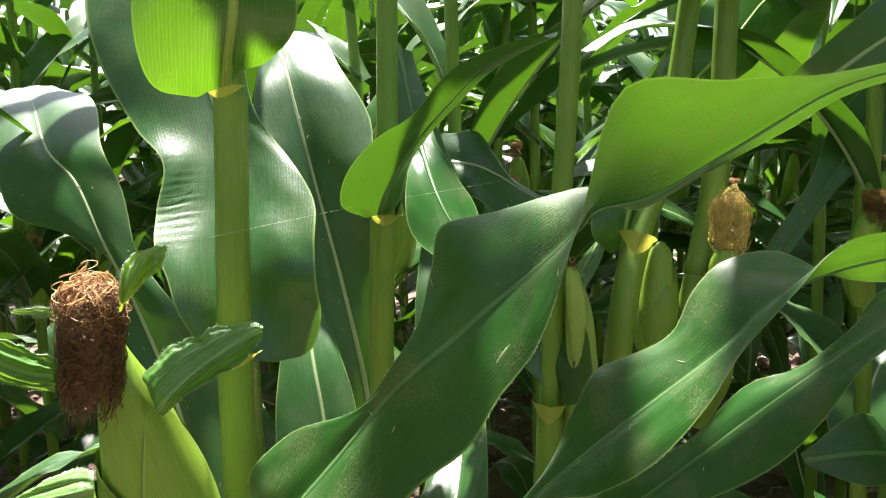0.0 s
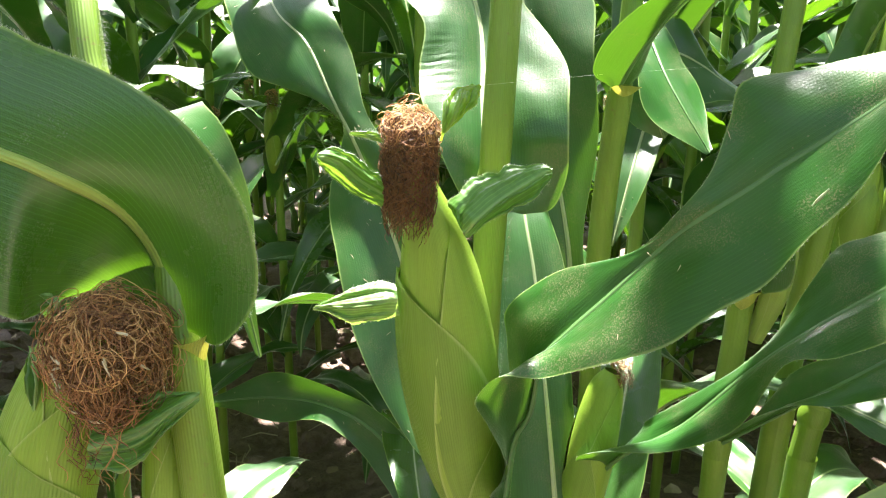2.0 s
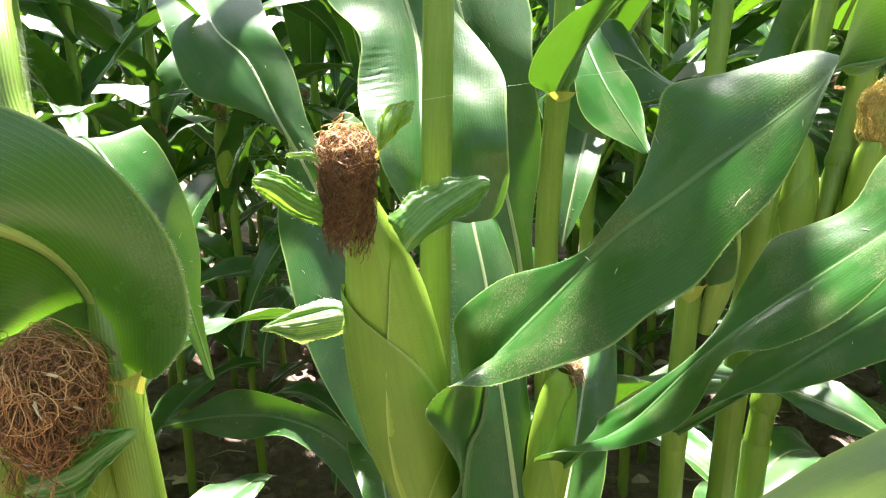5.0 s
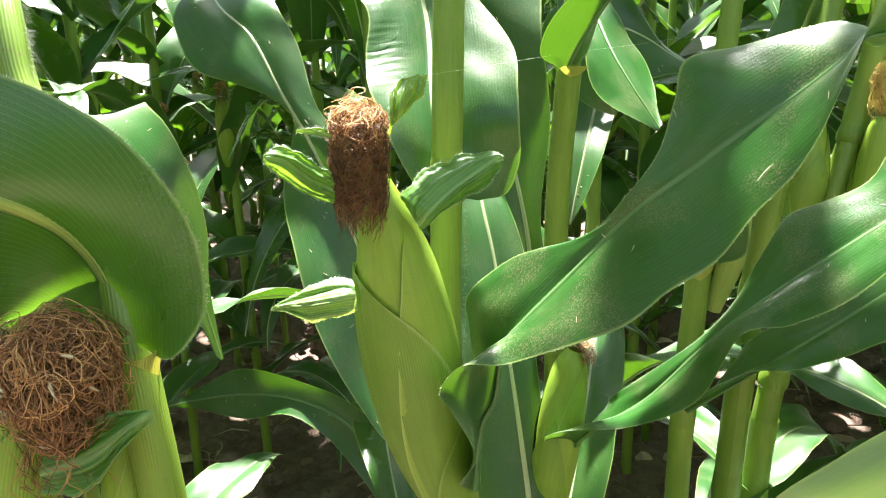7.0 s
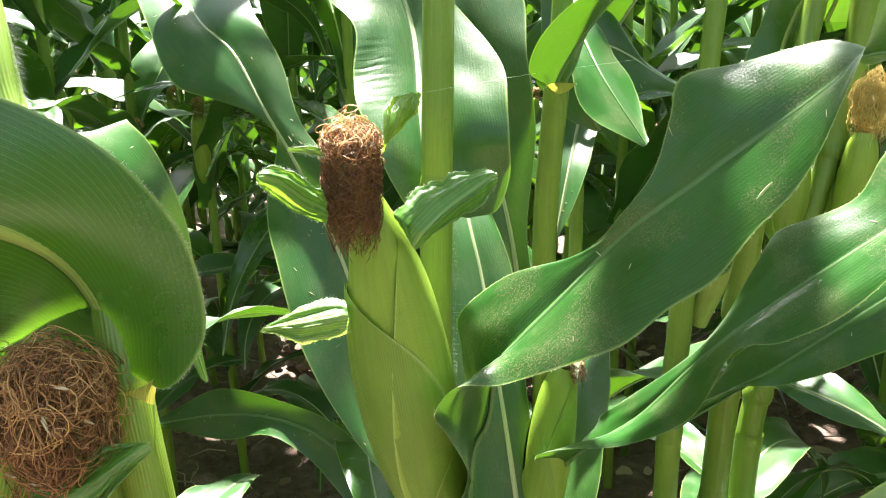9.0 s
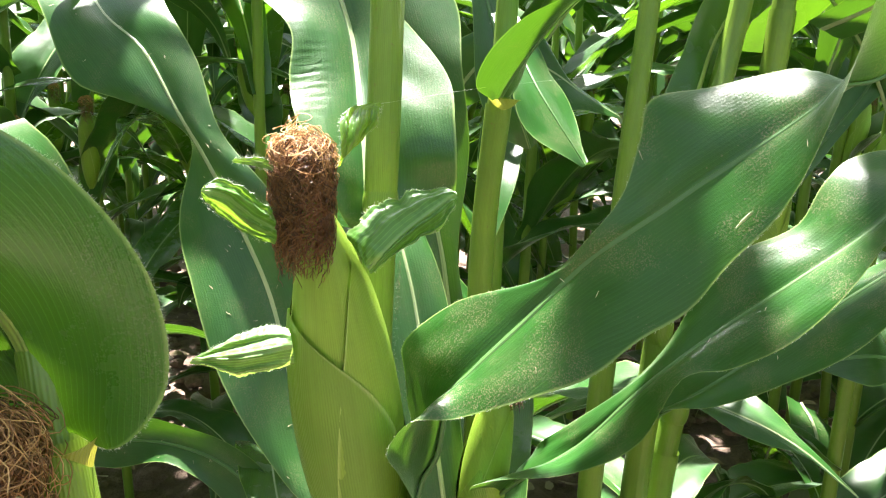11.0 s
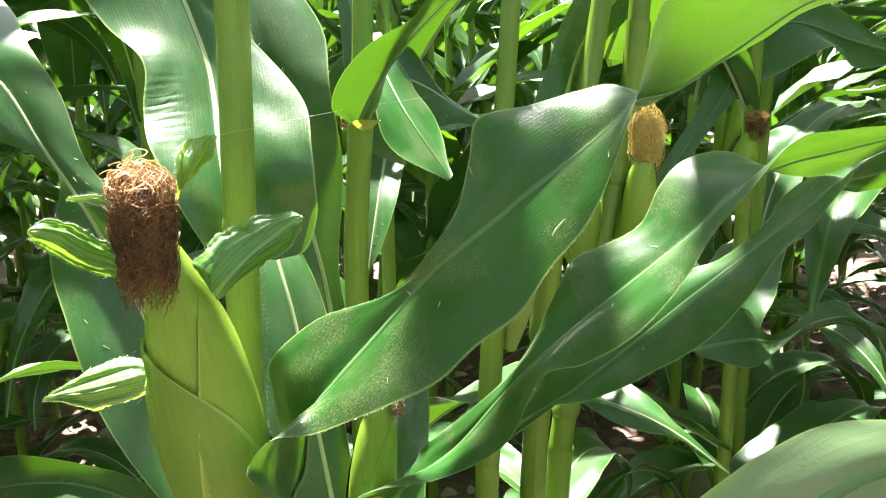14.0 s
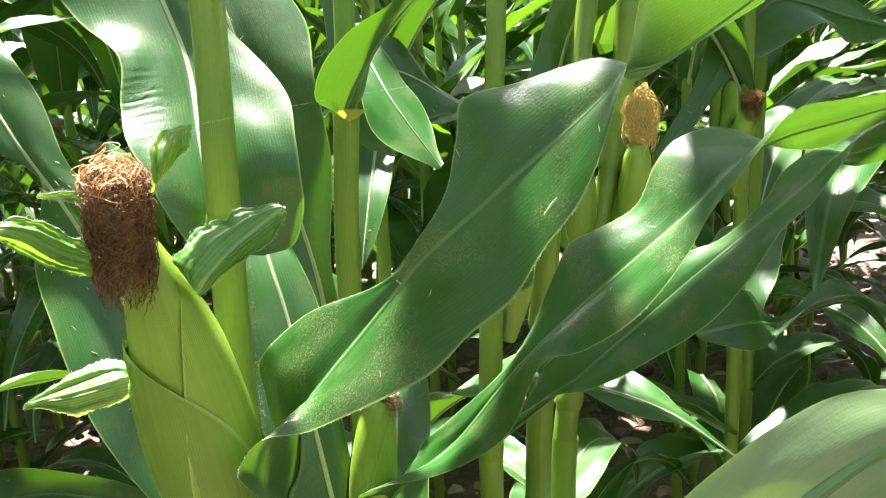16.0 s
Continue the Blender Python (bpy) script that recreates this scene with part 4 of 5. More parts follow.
# ---- plant with the large ear ----
A = plant_root(-0.17, 0.60, "tall green maize plant with a large husked ear and brown silk")
stalk(A, [(-0.17, 0.60, -0.03), (-0.168, 0.597, 0.35), (-0.164, 0.593, 0.70), (-0.164, 0.594, 0.895), (-0.161, 0.596, 1.023), (-0.159, 0.606, 1.132),
          (-0.158, 0.623, 1.265), (-0.150, 0.64, 1.6), (-0.14, 0.65, 2.05)], 0.0125, [(0.76, 0.15), (0.995, 0.2), (1.185, 0.17)])
hairs(A, [(-0.151, 0.60, 0.80), (-0.150, 0.60, 0.90), (-0.149, 0.60, 0.98)], 260, rng, (1, -0.3, 0))
scab = hairs(A, [(-0.148, 0.588, 0.925), (-0.147, 0.588, 0.955), (-0.147, 0.588, 0.99)], 420, rng, (0.6, -0.8, 0), 0.0022)
scab.name = "brown_fuzz"
scab.data.materials[0] = SILK_BROWN
broad = leaf(A, B["C"], LEAF_DUSTY, RIB_GREEN, "broad dark green leaf, dusty, twisted over near its tip", arch=0.07, wave=0.001, waves=5, rib_thick=0.0026, cockle=0.0006, groove=0.0016, nu=12, hairy=500, flecks=8)
part("scar", tube("scar", [(0.042, 0.421, 1.045), (0.0385, 0.422, 1.04), (0.035, 0.423, 1.035)], [0.0003, 0.0009, 0.0003], 3, 6), RIB_PALE, broad, "pale scratch on the blade")
leaf(A, B["A1"], LEAF, RIB_PALE, "wavy glossy leaf with a pale midrib", arch=0.12, wave=0.002, waves=7, pucker=(0.0015, 0.150, 0.030, 0.0085), rib_thick=0.0050, per=12, nu=10, groove=0.001)
leaf(A, B["A2"], LEAF_YOUNG, RIB_LIME, "bright green leaf lit through by the sun", arch=0.08, wave=0.001)
leaf(A, B["I"], LEAF, RIB_PALE, "long arching leaf with a pale midrib", arch=0.10, wave=0.002, waves=4, flecks=40)
collar(A, (-0.158, 0.590, 0.995), (0.1, -0.1, 1), 0.0150, 0.012, "yellowish leaf collar")
collar(A, (-0.158, 0.600, 1.190), (0.1, -0.2, 1), 0.0140, 0.010, "yellow leaf collar")
axis = [(-0.152, 0.542, 0.719), (-0.155, 0.531, 0.758), (-0.167, 0.515, 0.82), (-0.175, 0.501, 0.885), (-0.181, 0.491, 0.94), (-0.185, 0.484, 0.979), (-0.187, 0.48, 0.998), (-0.19, 0.477, 1.016), (-0.194, 0.477, 1.035)]
big_ear = ear(A, axis, [0.014, 0.022, 0.0305, 0.0335, 0.0300, 0.0230, 0.0185, 0.0125, 0.006], random.Random(3), [(0.2, 0.94, 1.7, 1.95), (4.15, 0.80, 1.6, 1.7), (1.75, 0.60, 4.5, 2.6), (5.0, 0.36, 3.0, 2.2)], label="large maize ear in smooth green husk", seed_turn=3.4)
silk(big_ear, (-0.200, 0.472, 1.076), (-0.196, 0.455, 1.002), 0.040, random.Random(11), 950, curls=130, thread=0.00024)
for k, tag in (("fR", "ragged green husk tip"), ("fL", "ragged green husk tip"), ("fLL", "pale ragged husk tip"), ("fT", "green husk tip"), ("fS", "small husk tip")):
    rows, uv, spine = blade_mesh(B[k], per=16, arch=0.25, wave=0.0016, waves=30, phase=len(k) * 2.0 + ord(k[-1]), pleat=0.0022, nu=14, ragged=0.075)
    tip = part("husk_blade", blade_grid("husk_blade", rows, uv), HUSK_TORN if k == "fLL" else HUSK_TIP if k == "fT" else HUSK_BLADE, big_ear, tag)
    for side in (0, -1):
        fringe(tip, rows[:, side], rows[:, side] - spine[0], 90, rng, 0.0022)

# ---- plant behind it, with a smaller ear ----
P = plant_root(-0.075, 0.74, "slender maize plant with a small husked ear")
stalk(P, [(-0.075, 0.74, -0.03), (-0.074, 0.735, 0.40), (-0.072, 0.730, 0.713), (-0.073, 0.729, 0.943), (-0.064, 0.722, 1.09), (-0.059, 0.738, 1.188), (-0.05, 0.76, 1.5), (-0.03, 0.78, 2.0)],
      0.0112, [(0.72, 0.15), (1.08, 0.2)])
leaf(P, B["B1"], LEAF, RIB_GREEN, "upright folded leaf", arch=0.12, wave=0.001)
leaf(P, B["B2"], LEAF_DUSTY, RIB_GREEN, "dusty hanging leaf", arch=0.06)
leaf(P, B["K"], LEAF, RIB_PALE, "tall dark leaf with a pale midrib", arch=0.12, wave=0.002, waves=4, flecks=18)
leaf(P, B["K2"], LEAF, RIB_PALE, "tall narrow leaf with a pale midrib", arch=0.12, wave=0.002, waves=4)
leaf(P, B["E"], LEAF_DUSTY, RIB_GREEN, "broad dark leaf twisted over near its tip", arch=0.10, wave=0.0015, waves=5, cockle=0.0008, groove=0.0016, nu=12, rib_thick=0.0024, hairy=300, flecks=8)
collar(P, (-0.062, 0.716, 1.083), (0.1, -0.1, 1), 0.0128, 0.010, "yellow leaf collar")
small_ear = ear(P, [(-0.072, 0.715, 0.60), (-0.073, 0.690, 0.66), (-0.066, 0.678, 0.74), (-0.058, 0.681, 0.80), (-0.052, 0.683, 0.822)], [0.010, 0.018, 0.022, 0.017, 0.008], random.Random(4), 3,
                label="small green husked ear", seed_turn=4.0)
silk(small_ear, (-0.045, 0.682, 0.836), (-0.040, 0.676, 0.812), 0.020, random.Random(12), 120, curls=40)

# ---- two plants further along the row ----
Q = plant_root(0.085, 0.87, "maize plant with a slim pale ear")
stalk(Q, [(0.085, 0.87, -0.03), (0.083, 0.865, 0.35), (0.082, 0.858, 0.676), (0.088, 0.864, 0.816), (0.10, 0.89, 1.0), (0.125, 0.93, 1.3), (0.15, 0.96, 1.9)], 0.0135, [(0.66, 0.15), (0.855, 0.18)])
leaf(Q, B["F"], LEAF_DUSTY, RIB_GREEN, "broad dark leaf twisted over near its tip", arch=0.10, wave=0.0015, waves=5, cockle=0.0008, groove=0.0016, nu=12, rib_thick=0.0024, hairy=300, flecks=8)
leaf(Q, B["Dgreen"], LEAF_YOUNG, RIB_LIME, "folded bright green leaf", arch=0.10)
collar(Q, (0.088, 0.862, 0.855), (0.1, -0.1, 1), 0.0165, 0.022, "yellow leaf collar")
slim = ear(Q, [(0.110, 0.872, 0.80), (0.124, 0.863, 0.87), (0.123, 0.861, 0.945), (0.117, 0.866, 0.995), (0.114, 0.868, 1.012)], [0.008, 0.014, 0.0145, 0.009, 0.004], random.Random(5), 3, True, "slim pale young ear", 4.4)
silk(slim, (0.115, 0.867, 1.022), (0.117, 0.862, 1.008), 0.009, random.Random(13), 30, curls=10)

R_ = plant_root(0.19, 0.95, "maize plant with thick pale green stalk")
stalk(R_, [(0.15, 0.93, -0.03), (0.155, 0.925, 0.5), (0.165, 0.92, 0.80), (0.178, 0.924, 0.944), (0.202, 0.958, 1.031), (0.245, 1.0, 1.142), (0.30, 1.05, 1.5), (0.33, 1.08, 2.0)], 0.0155, [(0.70, 0.16), (1.03, 0.22)])
leaf(R_, B["D1"], LEAF_YOUNG, RIB_LIME, "bright green arching leaf", arch=0.10)
collar(R_, (0.196, 0.945, 1.025), (0.3, 0.1, 1), 0.019, 0.024, "yellow leaf collar")

D = plant_root(0.24, 0.97, "maize plant with an ear of blond silk")
stalk(D, [(0.20, 0.965, -0.03), (0.20, 0.962, 0.40), (0.204, 0.960, 0.61), (0.228, 0.963, 0.771), (0.252, 0.966, 0.893), (0.280, 0.985, 0.993), (0.309, 1.015, 1.137), (0.33, 1.04, 1.5), (0.36, 1.06, 2.1)],
      0.0165, [(0.62, 0.15), (0.88, 0.2), (1.19, 0.2)])
leaf(D, B["Dtop"], LEAF_YOUNG, RIB_LIME, "broad bright green leaf lit through by the sun", arch=0.08)
leaf(D, B["glare"], LEAF, RIB_PALE, "glossy leaf shining in the sun", arch=0.06)
d_ear = ear(D, [(0.272, 0.965, 0.80), (0.285, 0.952, 0.863), (0.296, 0.950, 0.935), (0.300, 0.950, 0.995), (0.301, 0.950, 1.015)], [0.012, 0.022, 0.024, 0.018, 0.010], random.Random(6), 3, label="green husked ear", seed_turn=4.2)
silk(d_ear, (0.312, 0.960, 1.078), (0.303, 0.948, 1.010), 0.044, random.Random(14), 380, True, 120, thread=0.0003, ball=True)
ear(D, [(0.238, 0.975, 0.86), (0.222, 0.962, 0.906), (0.226, 0.966, 0.955), (0.233, 0.985, 1.005), (0.235, 0.99, 1.02)], [0.010, 0.021, 0.024, 0.014, 0.004], random.Random(8), 3, label="closed green husk", seed_turn=4.6)

# ---- plant close by, with a big tuft of silk ----
G = plant_root(-0.245, 0.27, "maize plant with brown silk tuft, leaf arching over")
stalk(G, [(-0.19, 0.25, -0.03), (-0.205, 0.255, 0.4), (-0.232, 0.262, 0.8), (-0.241, 0.265, 0.922), (-0.253, 0.275, 0.986), (-0.264, 0.289, 1.02), (-0.286, 0.305, 1.052), (-0.32, 0.325, 1.089), (-0.34, 0.346, 1.136), (-0.399, 0.416, 1.229), (-0.47, 0.44, 1.7), (-0.5, 0.46, 2.0)],
      0.0090, [(0.80, 0.15), (0.985, 0.15)])
hairs(G, [(-0.232, 0.264, 0.90), (-0.240, 0.270, 0.95), (-0.246, 0.277, 0.985)], 160, rng, (1, -0.2, 0), 0.003)
hairs(G, [(-0.313, 0.322, 1.091), (-0.321, 0.332, 1.112), (-0.328, 0.343, 1.135)], 260, rng, (1, -0.2, 0), 0.0045)
leaf(G, B["G"], LEAF_YOUNG, RIB_LIME, "broad leaf arching over, lit through at its rounded foot", arch=0.06, wave=0.001, waves=6, rib_thick=0.0035, hairy=700)
collar(G, (-0.2485, 0.268, 0.986), (0.2, -0.1, 1), 0.0108, 0.016, "pale leaf collar", (1.0, 0.35, 0.0))
g_ear = ear(G, [(-0.316, 0.240, 0.86), (-0.306, 0.241, 0.905), (-0.298, 0.243, 0.946), (-0.288, 0.248, 0.980), (-0.282, 0.251, 0.995)], [0.010, 0.0185, 0.020, 0.015, 0.010], random.Random(9), [(2.4, 0.95, 1.7, 1.9), (4.3, 0.78, 2.6, 2.1), (2.6, 0.55, 4.0, 2.4)], label="green husked ear")
silk(g_ear, (-0.262, 0.243, 1.012), (-0.262, 0.236, 0.966), 0.047, random.Random(15), 1300, curls=190, thread=0.00019, ball=True)
silk(g_ear, (-0.268, 0.240, 0.985), (-0.272, 0.236, 0.938), 0.024, random.Random(19), 60, curls=4, thread=0.00016)
for k in ("gf", "gf2", "gf3"):
    rows, uv, spine = blade_mesh(B[k], per=16, arch=0.25, wave=0.0014, waves=38, phase=len(k), pleat=0.0018, nu=14, ragged=0.075)
    part("husk_blade", blade_grid("husk_blade", rows, uv), HUSK_BLADE, g_ear, "crumpled husk tip")
ear(G, [(-0.262, 0.268, 0.86), (-0.262, 0.272, 0.90), (-0.263, 0.274, 0.935), (-0.264, 0.275, 0.958)], [0.010, 0.0125, 0.010, 0.003], random.Random(10), 2, label="closed young husk", seed_turn=4.0)

# ---- plants that show only some leaves ----
def leafy(x, y, radius, names, label, collars=(), mats=None, lean=(0.0, 0.0)):
    r = plant_root(x, y, label)
    stalk(r, [(x, y, -0.03), (x + lean[0] * 0.3, y + lean[1] * 0.3, 0.6), (x + lean[0] * 0.6, y + lean[1] * 0.6, 1.2), (x + lean[0], y + lean[1], 2.0)], radius, collars)
    for nm, mat, rib in names:
        leaf(r, B[nm], mat, rib, arch=0.10, wave=0.003, waves=6, flecks=14 if y > 0.5 else 0)
    return r


H = leafy(-0.72, 0.86, 0.012, [("H", LEAF, RIB_GREEN)], "maize plant with a glossy hanging leaf")
J = leafy(0.36, 0.02, 0.012, [("J", LEAF_NEAR_SUNLIT, RIB_GREEN)], "maize plant with a leaf reaching over")
LOW = leafy(-0.42, 1.40, 0.011, [("low", LEAF, RIB_GREEN)], "maize plant with low drooping leaf")
W_ = leafy(0.56, 1.16, 0.012, [("wavy", LEAF, RIB_GREEN)], "maize plant with a wavy leaf and brown silk")
PL = leafy(0.68, 1.62, 0.012, [("pale", LEAF_DUSTY, RIB_PALE), ("Rhang", LEAF_YOUNG, RIB_LIME)], "maize plant with pale hanging leaf")
SV = leafy(-0.02, 1.12, 0.011, [("silver", LEAF, RIB_PALE), ("S2", LEAF, RIB_PALE), ("L2", LEAF, RIB_GREEN)], "maize plant with a leaf shining in the sun")
MR = leafy(0.70, 1.36, 0.012, [("midR", LEAF, RIB_GREEN)], "maize plant with a broad dark green leaf")
far_ear = ear(W_, [(0.5316, 1.120, 0.909), (0.526, 1.12, 0.950), (0.534, 1.12, 0.998), (0.541, 1.12, 1.030), (0.5445, 1.12, 1.038)], [0.008, 0.016, 0.018, 0.013, 0.008], random.Random(16), 3, label="green husked ear", seed_turn=4.2)
silk(far_ear, (0.548, 1.12, 1.068), (0.544, 1.112, 1.024), 0.034, random.Random(17), 300, curls=110, thread=0.0003)


# ---- canopy leaves of the near plants, the overhead ones added for shade ----
def crown(root, top, start, count, azim, rnd, length=0.72):
    """Upper leaves of a plant, set alternately on two sides."""
    for i in range(count):
        z = start + 0.15 * i
        az = azim + (math.pi if i % 2 else 0) + rnd.uniform(-0.4, 0.4)
        x, y = top
        leaf(root, arched((x, y, z), az, length * rnd.uniform(0.85, 1.1) * (1 - 0.05 * i), rnd.uniform(0.075, 0.095), rnd.uniform(58, 72), rnd.uniform(95, 140), rnd, rnd.uniform(-0.8, 0.8)),
             LEAF, RIB_PALE, arch=0.10, wave=0.005, waves=5, per=3, nu=4)


def shade_leaf(root, at, azim, length, width, rise, droop, twist=0.0):
    leaf(root, arched(at, azim, length, width, rise, droop, rng, twist), LEAF, RIB_PALE, arch=0.10, wave=0.005, waves=5, per=3, nu=4)


# leaves added above the view, aimed to throw shade on the blades below
shade_leaf(J, (0.36, 0.02, 1.46), 2.11, 0.58, 0.125, 36, 60)
shade_leaf(A, (-0.152, 0.64, 1.58), 1.2, 0.75, 0.10, 55, 110)
shade_leaf(A, (-0.148, 0.64, 1.74), -1.9, 0.70, 0.095, 50, 110, 0.4)
shade_leaf(Q, (0.13, 0.94, 1.38), -0.45, 0.80, 0.10, 50, 100)
shade_leaf(Q, (0.14, 0.945, 1.55), 2.5, 0.70, 0.09, 55, 110)
def skirt(root, at, rnd, lo=0.22, hi=0.85, azim=0.0):
    """Lower leaves of a plant, close set and drooping."""
    i, z = 0, lo
    while z < hi:
        leaf(root, arched((at[0], at[1], z), azim + (math.pi if i % 2 else 0) + rnd.uniform(-0.7, 0.7), rnd.uniform(0.45, 0.75), rnd.uniform(0.09, 0.125), rnd.uniform(25, 65), rnd.uniform(80, 150), rnd, rnd.uniform(-0.9, 0.9)),
             rnd.choice((LEAF, LEAF, LEAF_DUSTY, LEAF_YOUNG)), RIB_PALE, arch=0.12, wave=0.006, waves=5, per=4, nu=5, cockle=0.0025)
        z += rnd.uniform(0.11, 0.17)
        i += 1


for k, (r, xy, lo, hi) in enumerate(((Q, (0.084, 0.865), 0.2, 0.5), (R_, (0.153, 0.927), 0.2, 0.6), (D, (0.20, 0.962), 0.2, 0.6), (LOW, (-0.42, 1.40), 0.2, 0.55), (W_, (0.56, 1.16), 0.2, 0.8),
                                     (PL, (0.68, 1.62), 0.2, 0.75), (SV, (-0.02, 1.12), 0.2, 0.75), (MR, (0.70, 1.36), 0.2, 0.85), (H, (-0.72, 0.86), 0.2, 0.8), (P, (-0.075, 0.737), 0.2, 0.45))):
    skirt(r, xy, random.Random(70 + k), lo, hi, 0.9 * k)
# more overhead leaves, likewise added for dappled shade
crown(R_, (0.30, 1.05), 1.40, 2, 2.8, random.Random(24))
shade_leaf(D, (0.33, 1.03, 1.42), -1.45, 0.80, 0.115, 38, 75)
shade_leaf(MR, (0.70, 1.36, 1.35), -1.9, 0.85, 0.11, 40, 75)
crown(D, (0.33, 1.04), 1.45, 2, 1.0, random.Random(25))
shade_leaf(G, (-0.39, 0.42, 1.36), -0.75, 0.62, 0.11, 50, 110)
shade_leaf(G, (-0.395, 0.425, 1.46), -1.35, 0.66, 0.12, 45, 100)
shade_leaf(G, (-0.46, 0.44, 1.50), -0.12, 0.55, 0.13, 25, 60)
shade_leaf(G, (-0.40, 0.43, 1.56), 2.6, 0.62, 0.09, 55, 120)
shade_leaf(G, (-0.41, 0.44, 1.70), -1.3, 0.55, 0.09, 55, 120)
for k, (r, xy) in enumerate(((H, (-0.72, 0.86)), (LOW, (-0.42, 1.40)), (W_, (0.56, 1.16)), (PL, (0.68, 1.62)), (SV, (-0.02, 1.12)), (MR, (0.70, 1.36)))):
    crown(r, xy, 1.05 if k else 1.3, 4, 0.8 + 1.3 * k, random.Random(40 + k))
for r in (A, P, Q, R_, D, G, H, J, LOW, W_, PL, SV, MR):
    settle(r)


# ---- the rest of the field ----
def field_plant(seed, ears=True, fine=True):
    """A whole maize plant at the origin."""
    rnd = random.Random(seed)
    r = plant_root(0, 0, "green maize plant standing in its row")
    sway = rnd.uniform(-0.06, 0.06), rnd.uniform(-0.06, 0.06)
    pts = [(0, 0, -0.05), (sway[0] * 0.2, sway[1] * 0.2, 0.6), (sway[0] * 0.5, sway[1] * 0.5, 1.2), (sway[0], sway[1], 1.75 if fine else 2.0)]
    part("stalk", tube("stalk", pts, [0.013, 0.0125, 0.011, 0.007], 5, 10), STALK, r)
    az = rnd.uniform(0, 6.283)
    i, z = 0, rnd.uniform(0.14, 0.22)
    while z < (1.5 if fine else 1.9):
        f = z / 2.0
        x, y = sway[0] * f * f, sway[1] * f * f
        low, high = z < 0.45, z > 1.5
        st = arched((x, y, z), az + (math.pi if i % 2 else 0) + rnd.uniform(-0.6, 0.6), rnd.uniform(0.60, 0.90) * (0.7 if low or high else 1), rnd.uniform(0.105, 0.140) * (0.75 if low else 1),
                    rnd.uniform(25, 60) if z < 0.8 else rnd.uniform(40, 70), rnd.uniform(80, 150), rnd, rnd.uniform(-0.9, 0.9), 9)
        leaf(r, st, rnd.choice((LEAF, LEAF, LEAF_DUSTY, LEAF_YOUNG)), None, arch=0.12, wave=0.008, waves=rnd.uniform(3.5, 6), phase=rnd.uniform(0, 6), per=4 if fine else 2, nu=4 if fine else 2, cockle=0.0025)
        z += rnd.uniform(0.12, 0.17)
        i += 1
    if ears:
        th, h = rnd.uniform(0, 6.283), rnd.uniform(0.80, 0.92)
        c, s = math.cos(th), math.sin(th)
        e = ear(r, [(0.012 * c, 0.012 * s, h), (0.04 * c, 0.04 * s, h + 0.05), (0.055 * c, 0.055 * s, h + 0.12), (0.062 * c, 0.062 * s, h + 0.17), (0.064 * c, 0.064 * s, h + 0.185)], [0.009, 0.019, 0.022, 0.016, 0.009], rnd, 2, label="green husked ear")
        silk(e, (0.066 * c, 0.066 * s, h + 0.225), (0.075 * c, 0.075 * s, h + 0.17), 0.036, rnd, 90, curls=40, thread=0.0004)
    return r


ALONG, ACROSS = np.array([0.65, 0.76]), np.array([-0.76, 0.65])
kinds = [field_plant(100 + k) for k in range(7)]
plain = [field_plant(300 + k, False, False) for k in range(5)]
used = set()
near = [(-0.17, 0.60), (-0.075, 0.74), (0.085, 0.87), (0.19, 0.95), (0.24, 0.97), (-0.245, 0.27), (-0.72, 0.86), (0.36, 0.02), (-0.42, 1.40), (0.56, 1.16), (0.68, 1.62), (-0.02, 1.12), (0.70, 1.36)]
rnd = random.Random(5)
for row in range(-5, 14):
    for k in range(-30, 60):
        q = ACROSS * (0.49 + 0.66 * row) + ALONG * (0.215 * k + rnd.uniform(-0.06, 0.06)) + ACROSS * rnd.uniform(-0.07, 0.07)
        x, y = float(q[0]), float(q[1])
        turn, size, pick = rnd.uniform(0, 360), rnd.uniform(0.90, 1.08), rnd.randrange(70)
        far = math.hypot(x + 0.05, y)
        inside = abs(x + 0.05) < 0.85 * y + 0.35
        if -1.7 < y < -0.15:      # unseen strip left clear so sky light reaches the leaf fronts
            continue
        if inside and (x < -0.15 and far < 1.36 or x > 0.35 and far < 1.5):      # a gap in the row, bare soil
            continue
        if min(math.hypot(x - a, y - b) for a, b in near) < 0.14 or far < (1.15 if inside else 0.95):
            continue
        if far > (7.5 if inside else 3.4) or (far > 4.5 and pick % 2):
            continue
        # plain ones also stand unseen outside the view, added to block low sky light
        src = kinds[pick % 7] if inside and far < 3.4 else plain[pick % 5]
        m = pose(x, y, 0, rnd.uniform(-3, 3), rnd.uniform(-3, 3), turn) @ Matrix.Scale(size, 4)
        if id(src) in used:
            ob = copy_thing(src, m)
            ob.scale = (size, size, size)
        else:
            used.add(id(src))
            src.matrix_basis = m

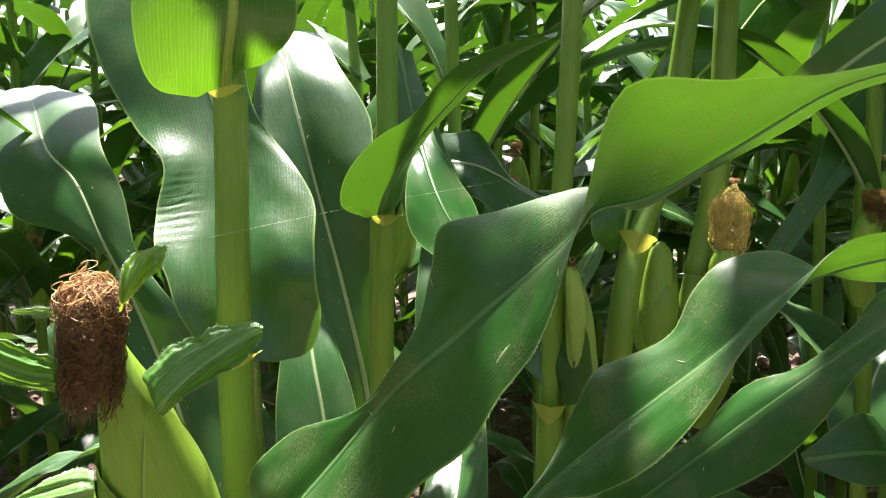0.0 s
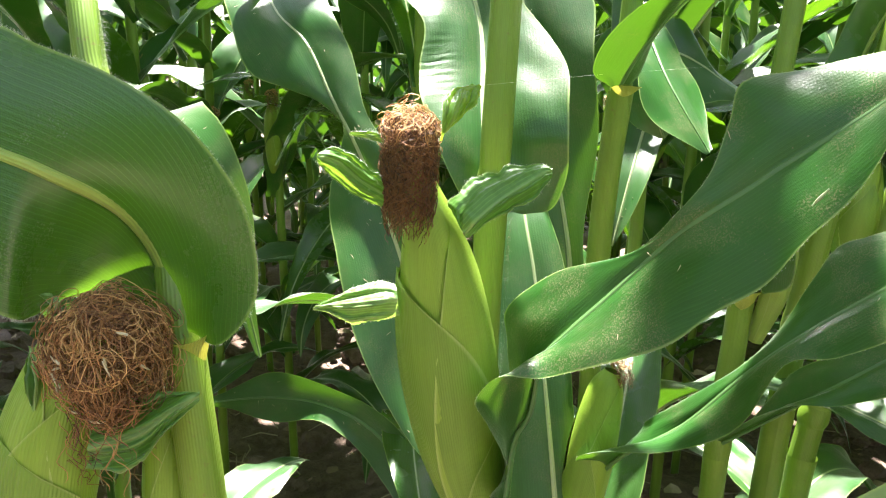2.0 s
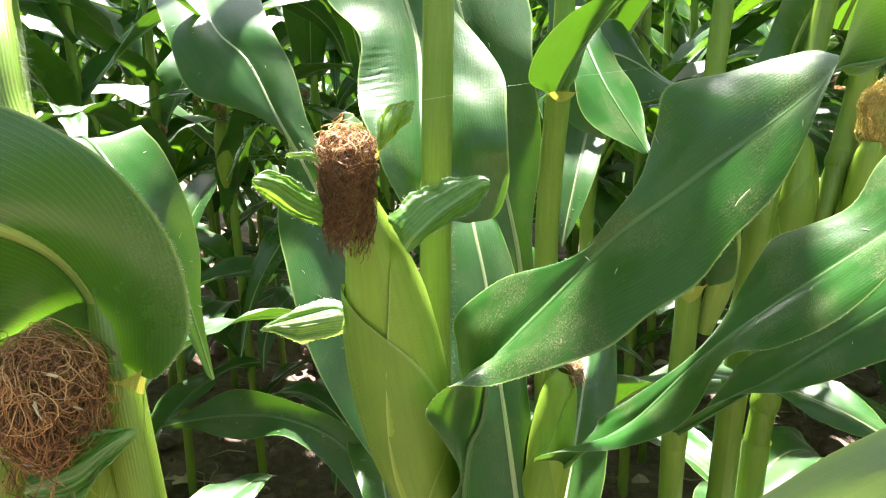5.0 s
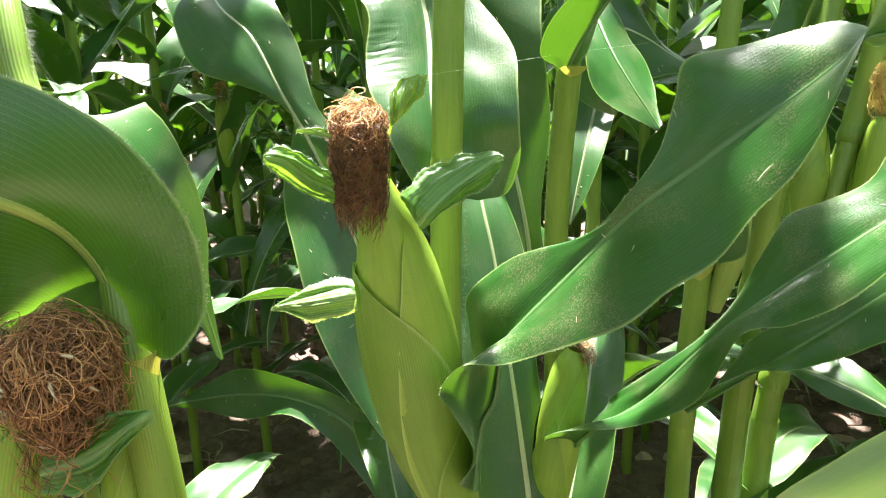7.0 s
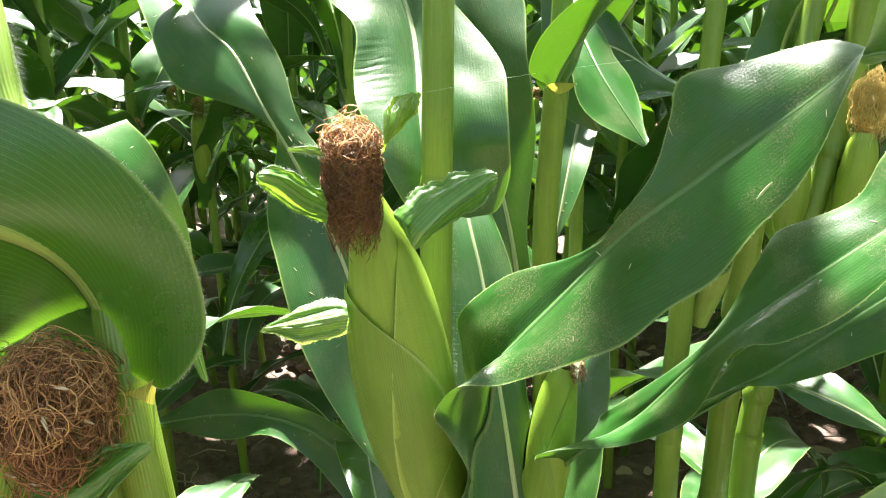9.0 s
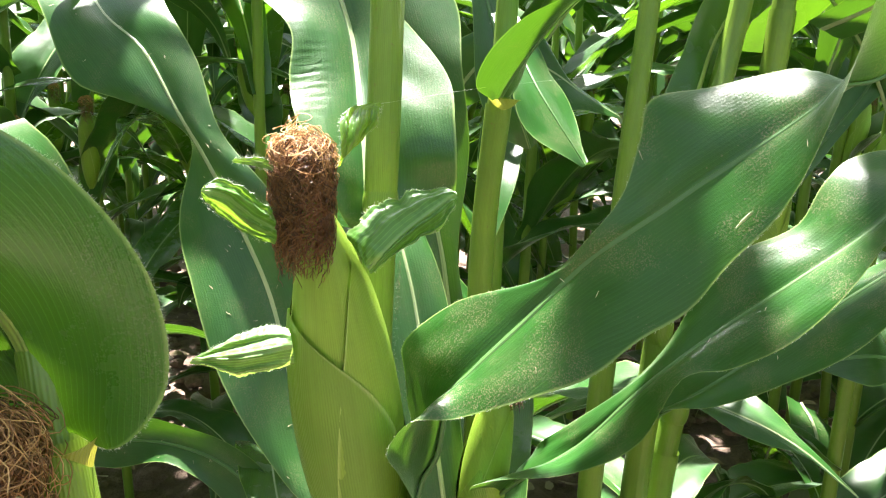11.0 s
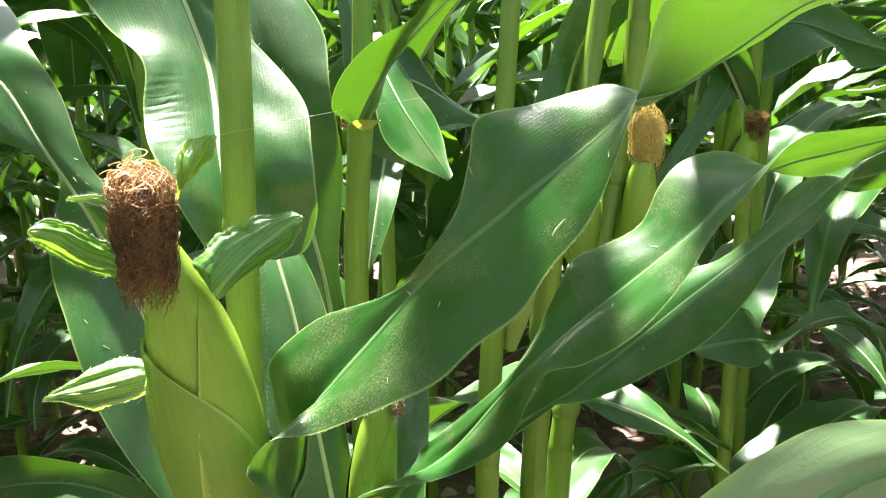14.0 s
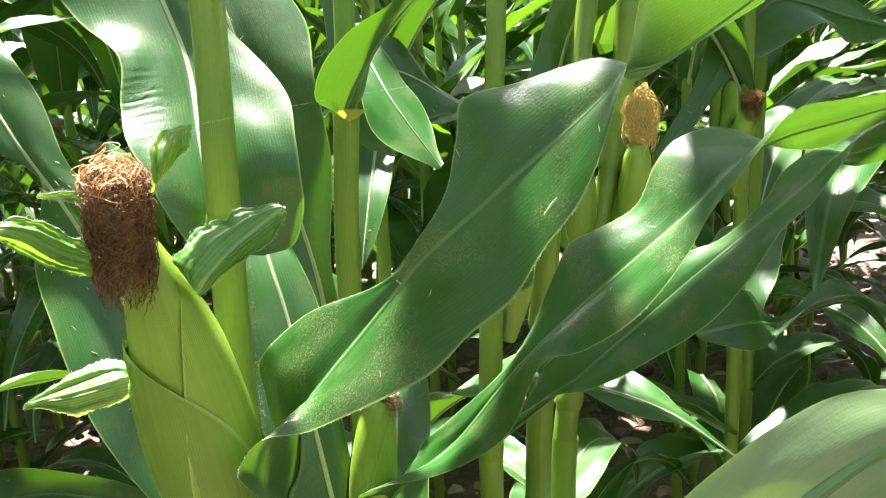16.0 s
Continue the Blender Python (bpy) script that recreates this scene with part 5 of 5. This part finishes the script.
# ---- litter on the soil ----
rnd = random.Random(31)
bits = []
for _ in range(900):
    x, y = rnd.uniform(-2.6, 3.2), rnd.uniform(0.8, 4.2)
    th, n = rnd.uniform(0, 6.283), rnd.uniform(0.02, 0.12)
    z = 0.012 + rnd.uniform(0, 0.02)
    bits.append([(x, y, z), (x + math.cos(th) * n * 0.5, y + math.sin(th) * n * 0.5, z + 0.006), (x + math.cos(th + 0.3) * n, y + math.sin(th + 0.3) * n, z)])
verts, faces = [], []
ico = bmesh.new()
bmesh.ops.create_icosphere(ico, subdivisions=2, radius=1.0)
ball = [np.array(v.co) for v in ico.verts]
tris = [[v.index for v in f.verts] for f in ico.faces]
ico.free()
for _ in range(2600):
    x, y = rnd.uniform(-2.6, 3.0), rnd.uniform(0.7, 4.0)
    size = 0.006 + 0.035 * rnd.random() ** 3
    shift, n0 = rnd.uniform(0, 90), len(verts)
    for v in ball:
        k = size * (1 + 0.45 * noise.noise((v[0] * 1.4 + shift, v[1] * 1.4, v[2] * 1.4)))
        verts.append((x + v[0] * k, y + v[1] * k * 0.8, 0.3 * size + v[2] * k * 0.7))
    faces += [[n0 + a for a in tri] for tri in tris]
clod_mesh = bpy.data.meshes.new("soil_clods")
clod_mesh.from_pydata(verts, [], faces)
tagged(part("soil_clods", clod_mesh, SOIL), "crumbly brown clods of dry soil", "soil clods", kind="stuff")
flakes = bmesh.new()
for _ in range(700):
    x, y = rnd.uniform(-2.4, 3.0), rnd.uniform(0.9, 3.8)
    th, n, wd, z = rnd.uniform(0, 6.283), rnd.uniform(0.02, 0.09), rnd.uniform(0.004, 0.016), rnd.uniform(0.006, 0.03)
    c, s = math.cos(th), math.sin(th)
    rim = []
    for f, q in ((0, -0.4), (0.4, -1), (0.8, -0.8), (1, 0), (0.8, 0.8), (0.4, 1), (0, 0.4)):
        rim.append(flakes.verts.new((x + c * n * f - s * wd * q, y + s * n * f + c * wd * q, z + 0.012 * math.sin(3 * f + th) + 0.006 * q)))
    flakes.faces.new(rim)
flake_mesh = bpy.data.meshes.new("dry_leaf_litter")
flakes.to_mesh(flake_mesh)
tagged(part("dry_leaf_litter", flake_mesh, STRAW), "dry torn leaf bits lying on the soil", "dry leaves", kind="stuff")
tagged(part("straw_litter", strands("straw_litter", bits, 0.0022), STRAW), "scattered dry straw bits on the soil", "straw", kind="stuff")

# ---- a spider's thread from husk to leaf ----
tagged(part("spider_thread", tube("spider_thread", [(-0.155, 0.478, 1.091), (-0.076, 0.681, 1.097), (0.017, 0.824, 1.104), (0.159, 0.975, 1.118)], [0.00006] * 4, 6, 5), HAIR), "thin pale spider thread spanning between leaves", "spider thread")
